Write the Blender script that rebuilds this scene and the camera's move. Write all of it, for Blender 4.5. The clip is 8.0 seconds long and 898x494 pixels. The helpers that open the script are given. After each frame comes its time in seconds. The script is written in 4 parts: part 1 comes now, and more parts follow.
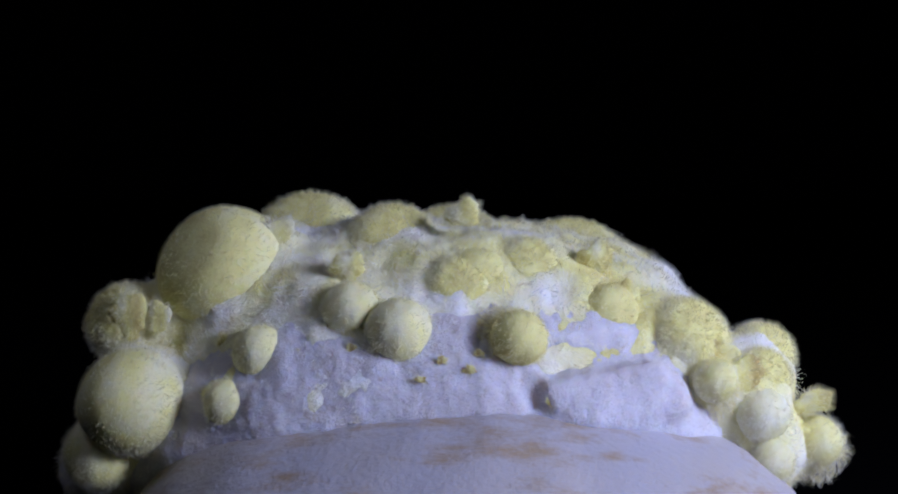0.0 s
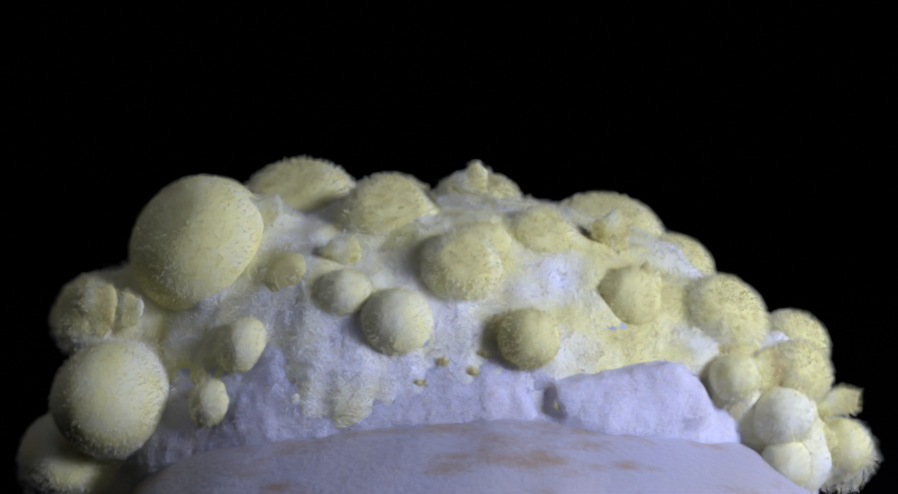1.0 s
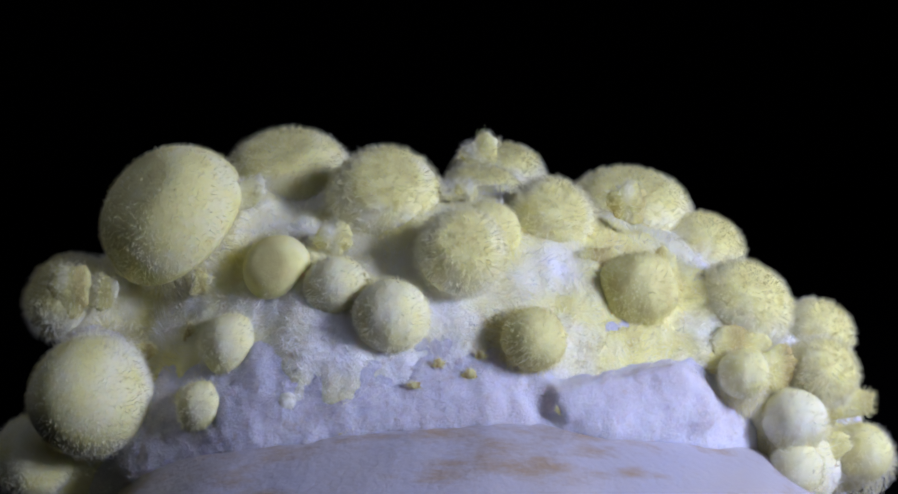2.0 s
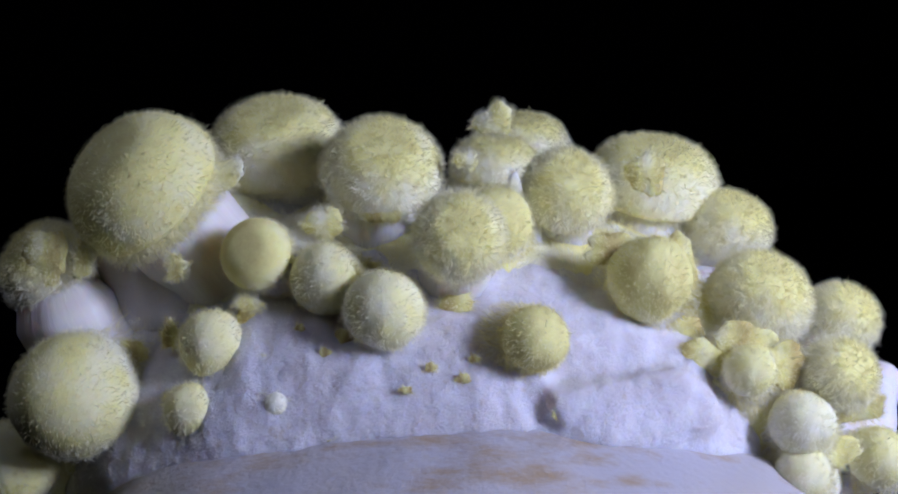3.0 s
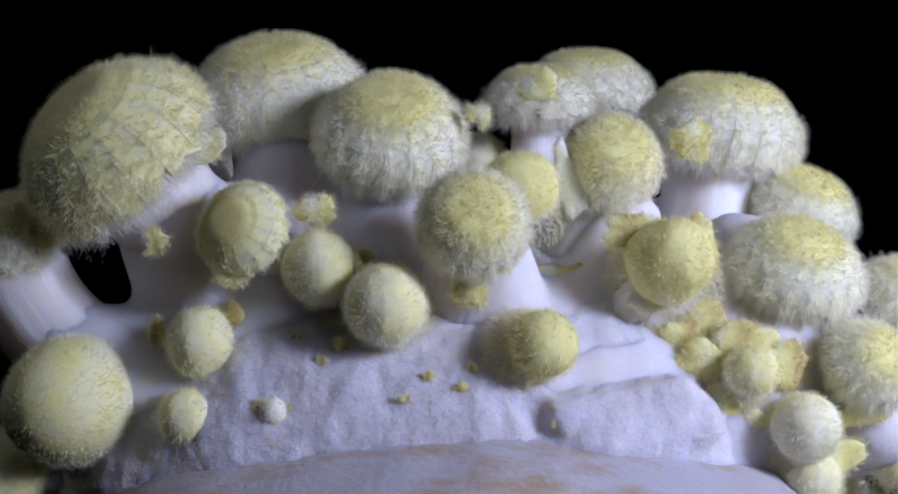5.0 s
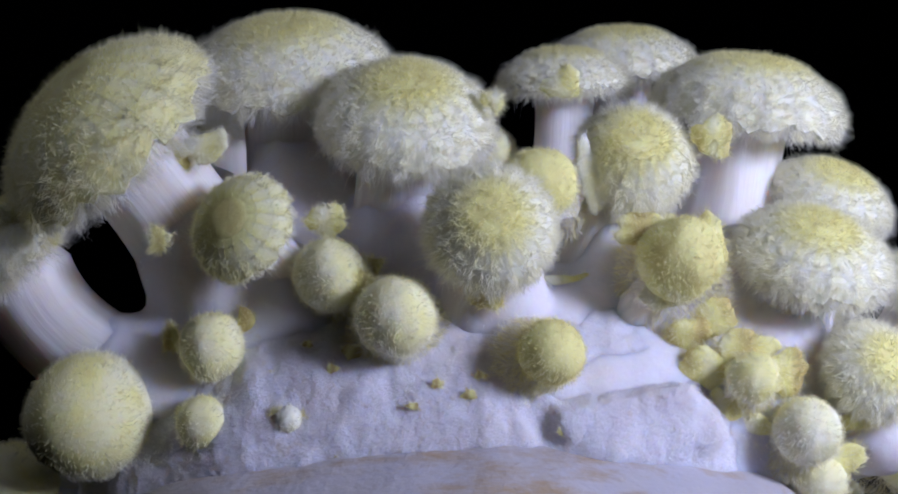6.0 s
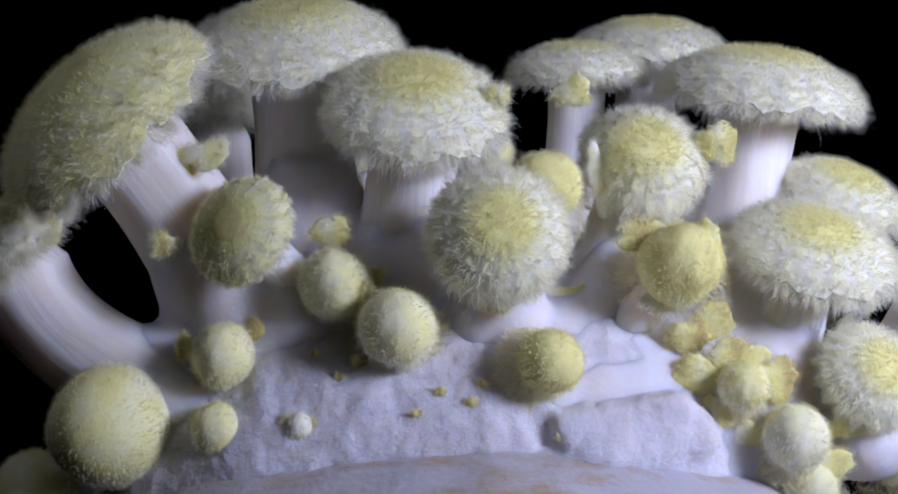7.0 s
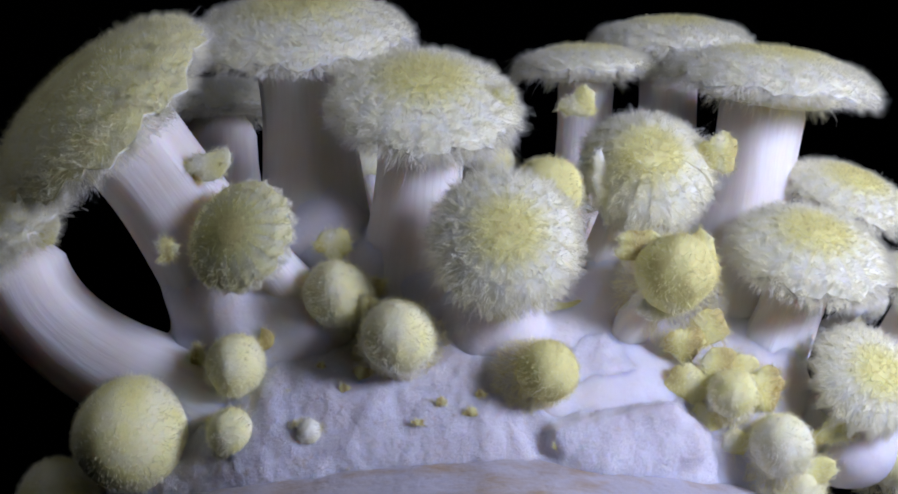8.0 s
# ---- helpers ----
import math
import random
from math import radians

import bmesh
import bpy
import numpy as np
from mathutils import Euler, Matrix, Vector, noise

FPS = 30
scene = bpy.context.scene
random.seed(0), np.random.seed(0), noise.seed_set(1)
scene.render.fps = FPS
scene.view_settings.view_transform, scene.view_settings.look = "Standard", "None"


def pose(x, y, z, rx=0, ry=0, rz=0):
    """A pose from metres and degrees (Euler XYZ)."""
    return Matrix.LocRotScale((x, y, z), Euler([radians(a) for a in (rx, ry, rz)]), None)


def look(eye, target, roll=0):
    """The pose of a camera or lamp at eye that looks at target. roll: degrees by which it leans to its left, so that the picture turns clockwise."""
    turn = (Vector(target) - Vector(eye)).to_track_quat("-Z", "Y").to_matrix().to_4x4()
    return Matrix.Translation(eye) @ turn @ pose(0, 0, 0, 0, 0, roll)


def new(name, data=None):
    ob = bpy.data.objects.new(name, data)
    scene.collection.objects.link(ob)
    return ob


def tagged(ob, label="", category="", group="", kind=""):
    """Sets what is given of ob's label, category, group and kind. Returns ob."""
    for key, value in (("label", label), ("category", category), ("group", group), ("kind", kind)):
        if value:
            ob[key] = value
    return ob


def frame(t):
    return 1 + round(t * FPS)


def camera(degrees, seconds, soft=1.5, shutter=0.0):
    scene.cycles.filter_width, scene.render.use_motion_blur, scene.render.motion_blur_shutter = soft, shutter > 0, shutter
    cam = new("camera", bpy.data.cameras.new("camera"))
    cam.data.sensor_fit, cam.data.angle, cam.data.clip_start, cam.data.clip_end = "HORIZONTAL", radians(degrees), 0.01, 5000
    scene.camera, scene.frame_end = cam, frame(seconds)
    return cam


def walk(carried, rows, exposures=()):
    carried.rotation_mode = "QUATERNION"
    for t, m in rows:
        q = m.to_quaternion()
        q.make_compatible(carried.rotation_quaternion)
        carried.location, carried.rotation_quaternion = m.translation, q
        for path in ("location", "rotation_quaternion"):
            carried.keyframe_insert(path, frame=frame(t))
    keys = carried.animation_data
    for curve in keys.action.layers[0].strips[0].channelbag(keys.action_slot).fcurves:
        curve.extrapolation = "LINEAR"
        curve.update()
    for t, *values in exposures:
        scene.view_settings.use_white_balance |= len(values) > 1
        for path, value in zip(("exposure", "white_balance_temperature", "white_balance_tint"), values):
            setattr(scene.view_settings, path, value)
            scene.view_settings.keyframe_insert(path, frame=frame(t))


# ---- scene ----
cam = camera(40.0, 8.0, soft=1.9)
EXPOSE = (-0.3, -0.14, -0.17)
PATH = [
    (0, pose(0.0000, -0.3510, 0.1272, 82.29, 0, 0.56)),
    (0.5, pose(0.0000, -0.3401, 0.1256, 82.17, 0, 0.61)),
    (1, pose(0.0000, -0.3296, 0.1242, 82.01, 0, 0.69)),
    (1.5, pose(0.0000, -0.3218, 0.1231, 81.89, 0, 0.65)),
    (3, pose(0.0000, -0.3043, 0.1206, 81.79, 0, 0.18)),
    (3.5, pose(0.0000, -0.3014, 0.1202, 81.80, 0, 0.13)),
    (4, pose(0.0000, -0.3009, 0.1201, 81.91, 0, 0.08)),
    (4.5, pose(0.0000, -0.3000, 0.1200, 82.00, 0, -0.00)),
    (6, pose(0.0000, -0.3067, 0.1209, 82.60, 0, 0.48)),
    (6.5, pose(0.0000, -0.3120, 0.1217, 82.93, 0, 0.53)),
    (7, pose(0.0000, -0.3177, 0.1225, 83.16, 0, 0.59)),
    (7.5, pose(0.0000, -0.3239, 0.1234, 83.42, 0, 0.58)),
    (8, pose(0.0000, -0.3308, 0.1243, 83.88, 0, 0.58)),
]
MIDDLE = (0.001, 0.0314, -0.0008)
walk(cam, PATH, exposures=[(0.0, EXPOSE[0], 5720, 19), (3.0, EXPOSE[1], 5820, 18), (8.0, EXPOSE[2], 6080, 17)])

# ---- light ----
world = bpy.data.worlds.new("dark_room")
world.use_nodes = True
world.node_tree.nodes["Background"].inputs["Color"].default_value = (0.5, 0.55, 0.7, 1)
world.node_tree.nodes["Background"].inputs["Strength"].default_value = 0.0
scene.world = world


def lamp(name, eye, target, size, watts, colour):
    data = bpy.data.lights.new(name, "AREA")
    data.shape, data.size, data.energy, data.color = "DISK", size, watts, colour
    ob = new(name, data)
    ob.matrix_world = look(eye, target)
    return ob


AIM = (0.0, 0.0, 0.085)
lamp("key_lamp", (0.34, -0.23, 0.235), (0.02, 0.0, 0.07), 0.13, 2.55, (0.71, 0.745, 1.0))
lamp("side_lamp", (-0.30, -0.04, 0.40), (-0.05, 0.0, 0.1), 0.12, 0.16, (0.73, 0.755, 1.0))
# added weak fill that lifts the stems under the caps; no real source
lamp("front_lamp", (0.33, -0.44, 0.27), AIM, 0.2, 0.19, (0.73, 0.755, 1.0))

# ---- materials ----


def shader(name):
    m = bpy.data.materials.new(name)
    m.use_nodes = True
    nt = m.node_tree
    return m, nt, nt.nodes["Principled BSDF"], nt.nodes["Material Output"]


def node(nt, kind, **values):
    n = nt.nodes.new(kind)
    for k, v in values.items():
        n.inputs[k.replace("_", " ")].default_value = v
    return n


def mixed(nt, fac, a, b):
    """Colour a to b by fac; each is a socket or an RGB triple."""
    n = nt.nodes.new("ShaderNodeMix")
    n.data_type = "RGBA"
    for socket, value in ((n.inputs[0], fac), (n.inputs[6], a), (n.inputs[7], b)):
        if isinstance(value, bpy.types.NodeSocket):
            nt.links.new(value, socket)
        elif isinstance(value, tuple):
            socket.default_value = (*value, 1)
        else:
            socket.default_value = value
    return n.outputs[2]


def spread(nt, socket, lo, hi, a=0.0, b=1.0):
    n = nt.nodes.new("ShaderNodeMapRange")
    nt.links.new(socket, n.inputs[0])
    for i, v in enumerate((lo, hi, a, b)):
        n.inputs[i + 1].default_value = v
    return n.outputs[0]


def grain(nt, scale, detail=4.0, vector=None, rough=0.55):
    n = node(nt, "ShaderNodeTexNoise", Scale=scale, Detail=detail, Roughness=rough)
    if vector is None:
        vector = nt.nodes.new("ShaderNodeTexCoord").outputs["Object"]
    nt.links.new(vector, n.inputs["Vector"])
    return n.outputs["Fac"]


def bumped(nt, bsdf, height, strength, distance):
    n = node(nt, "ShaderNodeBump", Strength=strength, Distance=distance)
    nt.links.new(height, n.inputs["Height"])
    nt.links.new(n.outputs[0], bsdf.inputs["Normal"])


def flesh(bsdf, weight, scale):
    bsdf.inputs["Subsurface Weight"].default_value = weight
    bsdf.inputs["Subsurface Radius"].default_value = (1.0, 0.75, 0.45)
    bsdf.inputs["Subsurface Scale"].default_value = scale
    bsdf.inputs["Specular IOR Level"].default_value = 0.25


WHITE, YELLOW, OCHRE = (0.88, 0.875, 0.83), (0.83, 0.785, 0.30), (0.43, 0.30, 0.11)


def tone_colour(nt, white=WHITE, yellow=YELLOW):
    """White where the tone is 0, yellow at 1, ochre at 2, in uneven patches."""
    a = nt.nodes.new("ShaderNodeAttribute")
    a.attribute_name = "tone"
    patch = spread(nt, grain(nt, 130.0), 0.3, 0.7, -0.24, 0.24)
    add = nt.nodes.new("ShaderNodeMath")
    nt.links.new(a.outputs["Fac"], add.inputs[0])
    nt.links.new(patch, add.inputs[1])
    pale = mixed(nt, spread(nt, add.outputs[0], 0.0, 1.0), white, yellow)
    return mixed(nt, spread(nt, add.outputs[0], 1.0, 2.0), pale, OCHRE)


def cap_skin():
    m, nt, b, _ = shader("cap_skin")
    spots = spread(nt, grain(nt, 420.0, 2.0), 0.70, 0.80, 0.0, 0.35)
    nt.links.new(mixed(nt, spots, tone_colour(nt), (0.50, 0.36, 0.14)), b.inputs["Base Color"])
    b.inputs["Roughness"].default_value = 0.75
    flesh(b, 0.35, 0.003)
    bumped(nt, b, grain(nt, 700.0, 8.0, rough=0.7), 0.35, 0.0005)
    return m


def fuzz_hair():
    m, nt, b, out = shader("fuzz_hair")
    colour = tone_colour(nt, (0.96, 0.955, 0.93), (0.93, 0.89, 0.46))
    nt.links.new(colour, b.inputs["Base Color"])
    b.inputs["Roughness"].default_value = 0.7
    b.inputs["Specular IOR Level"].default_value = 0.3
    glow = nt.nodes.new("ShaderNodeBsdfTranslucent")
    nt.links.new(colour, glow.inputs["Color"])
    mix = nt.nodes.new("ShaderNodeMixShader")
    mix.inputs[0].default_value = 0.6
    nt.links.new(b.outputs[0], mix.inputs[1])
    nt.links.new(glow.outputs[0], mix.inputs[2])
    nt.links.new(mix.outputs[0], out.inputs["Surface"])
    return m


def stem_flesh():
    m, nt, b, _ = shader("stem_flesh")
    a = nt.nodes.new("ShaderNodeAttribute")
    a.attribute_name = "strand"
    streak = grain(nt, 5.0, 5.0, a.outputs["Vector"])
    stain = spread(nt, grain(nt, 40.0), 0.42, 0.72, 0.0, 0.7)
    pale = mixed(nt, spread(nt, streak, 0.35, 0.7), (0.80, 0.77, 0.73), (0.74, 0.70, 0.65))
    nt.links.new(mixed(nt, stain, pale, (0.70, 0.62, 0.48)), b.inputs["Base Color"])
    b.inputs["Roughness"].default_value = 0.5
    flesh(b, 0.85, 0.011)
    bumped(nt, b, streak, 0.5, 0.0006)
    return m


def foot_flesh():
    m, nt, b, _ = shader("foot_flesh")
    wide = spread(nt, grain(nt, 45.0), 0.4, 0.7, 0.0, 0.8)
    pale = mixed(nt, wide, (0.72, 0.70, 0.72), (0.66, 0.59, 0.52))
    nt.links.new(mixed(nt, spread(nt, grain(nt, 300.0), 0.62, 0.78, 0.0, 0.4), pale, (0.58, 0.47, 0.30)), b.inputs["Base Color"])
    b.inputs["Roughness"].default_value = 0.6
    flesh(b, 0.85, 0.011)
    bumped(nt, b, grain(nt, 180.0, 8.0, rough=0.6), 0.4, 0.0012)
    return m


def veil_wool():
    m, nt, b, _ = shader("veil_wool")
    nt.links.new(tone_colour(nt), b.inputs["Base Color"])
    b.inputs["Roughness"].default_value = 0.9
    flesh(b, 0.3, 0.003)
    bumped(nt, b, grain(nt, 600.0, 6.0, rough=0.7), 0.6, 0.0012)
    return m


def mycelium():
    m, nt, b, _ = shader("mycelium")
    wide = spread(nt, grain(nt, 45.0), 0.42, 0.7, 0.0, 0.85)
    fine = spread(nt, grain(nt, 260.0), 0.64, 0.76, 0.0, 0.4)
    pale = mixed(nt, wide, (0.72, 0.705, 0.73), (0.58, 0.53, 0.51))
    nt.links.new(mixed(nt, fine, pale, (0.50, 0.38, 0.20)), b.inputs["Base Color"])
    b.inputs["Roughness"].default_value = 0.8
    flesh(b, 0.6, 0.006)
    bumped(nt, b, grain(nt, 420.0, 8.0, rough=0.68), 0.7, 0.0014)
    return m


def block_skin():
    m, nt, b, _ = shader("block_skin")
    co = nt.nodes.new("ShaderNodeTexCoord")
    mp = node(nt, "ShaderNodeMapping", Scale=(0.45, 1.0, 2.2), Rotation=(0.0, 0.25, 0.0))
    nt.links.new(co.outputs["Object"], mp.inputs["Vector"])
    streak = spread(nt, grain(nt, 70.0, 7.0, mp.outputs[0], 0.65), 0.52, 0.68, 0.0, 0.75)
    wide = spread(nt, grain(nt, 25.0), 0.35, 0.7)
    pale = mixed(nt, wide, (0.44, 0.43, 0.46), (0.50, 0.46, 0.42))
    nt.links.new(mixed(nt, streak, pale, (0.36, 0.25, 0.11)), b.inputs["Base Color"])
    b.inputs["Roughness"].default_value = 0.42
    flesh(b, 0.25, 0.003)
    bumped(nt, b, grain(nt, 500.0, 8.0), 0.5, 0.0008)
    return m


def black_cloth():
    m, nt, b, _ = shader("black_cloth")
    nt.links.new(mixed(nt, grain(nt, 300.0), (0.0015, 0.0015, 0.0018), (0.003, 0.003, 0.0035)), b.inputs["Base Color"])
    b.inputs["Roughness"].default_value = 1.0
    b.inputs["Specular IOR Level"].default_value = 0.0
    return m


SKIN, HAIR, STEM, FOOT, WOOL = cap_skin(), fuzz_hair(), stem_flesh(), foot_flesh(), veil_wool()
MYCEL, BLOCK, CLOTH = mycelium(), block_skin(), black_cloth()

# ---- shaping ----
rng = np.random.default_rng(7)


def unit(a):
    return a / np.maximum(np.linalg.norm(a, axis=-1, keepdims=True), 1e-9)


WAVES = np.random.default_rng(3).normal(size=(3, 24, 3))
PHASE = np.random.default_rng(4).uniform(0, 6.28, (3, 24))


def field(p, freq):
    """A smooth random vector for each place, for lumps and for tufts of hair that lean together."""
    return np.stack([np.sin(p * freq @ WAVES[i].T + PHASE[i]).mean(1) * 3.5 for i in range(3)], 1)


class Shape:
    """Gathers points, faces and tones, and makes one mesh of them."""

    def __init__(self):
        self.v, self.f, self.tone, self.strand, self.count = [], [], [], [], 0

    def add(self, v, faces, tone, slot=0, strand=None):
        v = np.asarray(v, float)
        self.v.append(v)
        for f in faces:
            self.f.append((np.asarray(f) + self.count, slot))
        self.tone.append(np.broadcast_to(np.asarray(tone, float), (len(v),)))
        self.strand.append(np.zeros((len(v), 3)) if strand is None else strand)
        self.count += len(v)

    def mesh(self, name, materials):
        me = bpy.data.meshes.new(name)
        v = np.concatenate(self.v)
        me.vertices.add(len(v))
        me.vertices.foreach_set("co", v.ravel())
        loops = np.concatenate([f.ravel() for f, _ in self.f])
        sizes = np.concatenate([np.full(len(f), f.shape[1]) for f, _ in self.f])
        slots = np.concatenate([np.full(len(f), s) for f, s in self.f])
        me.loops.add(len(loops))
        me.loops.foreach_set("vertex_index", loops.astype(np.int32))
        me.polygons.add(len(sizes))
        me.polygons.foreach_set("loop_start", np.concatenate([[0], np.cumsum(sizes)[:-1]]).astype(np.int32))
        me.polygons.foreach_set("material_index", slots.astype(np.int32))
        me.polygons.foreach_set("use_smooth", np.ones(len(sizes), bool))
        me.update(calc_edges=True)
        me.attributes.new("tone", "FLOAT", "POINT").data.foreach_set("value", np.concatenate(self.tone))
        me.attributes.new("strand", "FLOAT_VECTOR", "POINT").data.foreach_set("vector", np.concatenate(self.strand).ravel())
        for m in materials:
            me.materials.append(m)
        return me


def part(name, shape, materials, parent, label=""):
    ob = new(name, shape.mesh(name, materials))
    ob.parent = parent
    return tagged(ob, label)


def grid_faces(rows, cols, wrap):
    i, j = np.meshgrid(np.arange(rows - 1), np.arange(cols if wrap else cols - 1), indexing="ij")
    k = (j + 1) % cols
    return np.stack([i * cols + j, (i + 1) * cols + j, (i + 1) * cols + k, i * cols + k], -1).reshape(-1, 4)


def scatter(v, quads, n, weight=None):
    """n random places on a sheet of quads, with normals and the weights of the corners."""
    a, b, c, d = (v[quads[:, i]] for i in range(4))
    cross = np.cross(c - a, d - b)
    area = np.linalg.norm(cross, axis=1)
    if weight is not None:
        area = area * weight[quads].mean(1)
    pick = rng.choice(len(quads), n, p=area / area.sum())
    s, t = rng.random((n, 1)), rng.random((n, 1))
    w = np.concatenate([(1 - s) * (1 - t), s * (1 - t), s * t, (1 - s) * t], 1)
    q = quads[pick]
    return (v[q] * w[..., None]).sum(1), unit(cross[pick]), q, w


def fuzz(shape, roots, normals, lay, length, width, tone, lift=0.5, mess=0.5, tuft=260.0, slot=1, clump=0.0011, draw=0.45):
    """Bent tapering hairs: lay is the way in which they are combed; those within a clump lean their tips together."""
    n = len(roots)
    length = length * rng.uniform(0.45, 1.25, (n, 1))
    lean = field(roots, tuft)
    lean = lean - normals * (lean * normals).sum(1, keepdims=True)
    way = unit(normals * lift + lay + lean * mess + rng.normal(0, 0.28, (n, 3)))
    turn = unit(way + rng.normal(0, 0.45, (n, 3)) + lay * 0.35 + lean * mess * 0.6)
    side = unit(np.cross(way, rng.normal(size=(n, 3)))) * width * rng.uniform(0.6, 1.3, (n, 1))
    base = roots - normals * 0.0003
    mid = base + way * length * 0.5
    tip = mid + turn * length * 0.5
    cell = np.floor((roots + field(roots, 900.0) * 0.0004) / clump).astype(np.int64)
    _, home = np.unique(cell @ np.array([1, 4099, 16785407]), return_inverse=True)
    home = home.ravel()
    total = np.bincount(home)
    heart = np.stack([np.bincount(home, tip[:, m]) / total for m in range(3)], 1)[home]
    tip = tip + (heart - tip) * draw * rng.uniform(0.4, 1.2, (n, 1))
    v = np.stack([base - side, base + side, mid + side * 0.75, mid - side * 0.75, tip], 1).reshape(-1, 3)
    k = np.arange(n)[:, None] * 5
    shape.add(v, [k + np.array([[0, 1, 2, 3]]), k + np.array([[3, 2, 4]])], np.repeat(tone, 5), slot)


HAIR_WIDE = 0.000050


def dome(radius, tall, deep, lump, seed, tone_top, tone_low, hairs, hair_len, lift=0.28, bald=0.0, lay=0.55):
    """A fuzzy cap: a rounded top of height tall, closed below to the depth deep. bald: how smooth its crown is."""
    rows, cols = 22, 44
    a = np.linspace(0.0, radians(172), rows)[:, None]
    th = np.linspace(0, 2 * math.pi, cols, endpoint=False)[None, :]
    r = np.sin(a) * radius * np.ones_like(th)
    z = np.where(np.cos(a) > 0, np.cos(a) * tall, np.cos(a) * deep) * np.ones_like(th)
    v = np.stack([r * np.cos(th), r * np.sin(th), z], -1).reshape(-1, 3)
    v = v + unit(v) * field(v + seed * 0.37, 1.4 / radius)[:, :1] * lump * radius + unit(v) * field(v + seed, 4.5 / radius)[:, :1] * lump * 0.35 * radius
    up = np.clip(v[:, 2] / tall, -1, 1)
    t = tone_low + (tone_top - tone_low) * np.clip((up + 0.15) / 0.75, 0, 1)
    quads = grid_faces(rows, cols, True)
    s = Shape()
    s.add(v, [quads], t)
    keep = 1.0 - bald * np.clip((up - 0.25) / 0.4, 0, 1)
    p, n, q, w = scatter(v, quads, hairs, keep)
    out = unit(p * np.array([1, 1, 0.0]) + 1e-6)
    down = unit(out * np.clip(p[:, 2:] / tall, 0.1, 1) + np.array([0, 0, -0.9]) * (1 - np.clip(p[:, 2:] / tall, 0, 0.9)))
    ht = (t[q] * w).sum(1)
    high = np.clip(p[:, 2] / tall, 0, 1)
    fuzz(s, p, n, down * lay, hair_len * (1.0 - 0.5 * high[:, None]), HAIR_WIDE, ht * rng.uniform(0.55, 1.0, len(p)), lift, 0.7, 1700.0)
    return s


def crown(x, y, big, high, lump, seed):
    """The height of an open cap's upper side over its rim: one lumpy dome for the middle and all flaps."""
    r = np.hypot(x, y) / big
    z = high * (1 - r ** 2) - 0.075 * big * np.clip((r - 0.80) / 0.20, 0, 1) ** 2
    q = np.stack([x, y, 0 * x + seed * 0.01], -1).reshape(-1, 3)
    wave = field(q, 1.7 / big)[:, 0] * 0.5 + field(q, 5.0 / big)[:, 1] * 0.28 + field(q, 11.0 / big)[:, 2] * 0.13
    return z + (lump * big * wave).reshape(np.shape(x))


def crown_tone(x, y, big, tone, rim, seed):
    r = np.hypot(x, y) / big
    k = np.clip((r - 0.15) / 0.62, 0, 1)
    return tone + (rim - tone) * k * k * (3 - 2 * k)


def middle_cap(big, high, core, lump, seed, tone, rim, hairs, hair_len, bald):
    """The middle of an opening cap, rounded under at the radius core."""
    cols = 48
    th = np.linspace(0, 2 * math.pi, cols, endpoint=False)[None, :]
    a = np.linspace(0, math.pi / 2, 9)[1:]
    r = np.concatenate([np.linspace(0.0, 0.45 * core, 12), 0.45 * core + 0.55 * core * np.sin(a), core * np.array([0.97, 0.85, 0.6, 0.3, 0.02])])[:, None]
    drop = np.concatenate([np.zeros(12), 0.62 * core * (1 - np.cos(a)), core * np.array([0.70, 0.76, 0.77, 0.77, 0.77])])[:, None]
    x, y = r * np.cos(th), r * np.sin(th)
    v = np.stack([x, y, crown(x, y, big, high, lump, seed) - drop], -1).reshape(-1, 3)
    quads = grid_faces(len(r), cols, True)
    t = crown_tone(v[:, 0], v[:, 1], big, tone, rim, seed)
    s = Shape()
    s.add(v, [quads], t)
    upper = np.where(drop[:, :1] < 0.62 * core, 1.0, 0.05) + 0 * th
    p, n, q, w = scatter(v, quads, hairs, (upper * (1 - bald * np.clip(1.5 - r / (0.5 * core), 0, 1))).ravel() + 0.01)
    out = unit(p * np.array([1, 1, 0.0]) + 1e-6)
    fuzz(s, p, n, out * 0.35 + np.array([0, 0, -0.15]), hair_len * (1 - 0.5 * bald), HAIR_WIDE, (t[q] * w).sum(1) * rng.uniform(0.6, 1.05, len(p)), 0.6, 0.8, 1500.0)
    return s


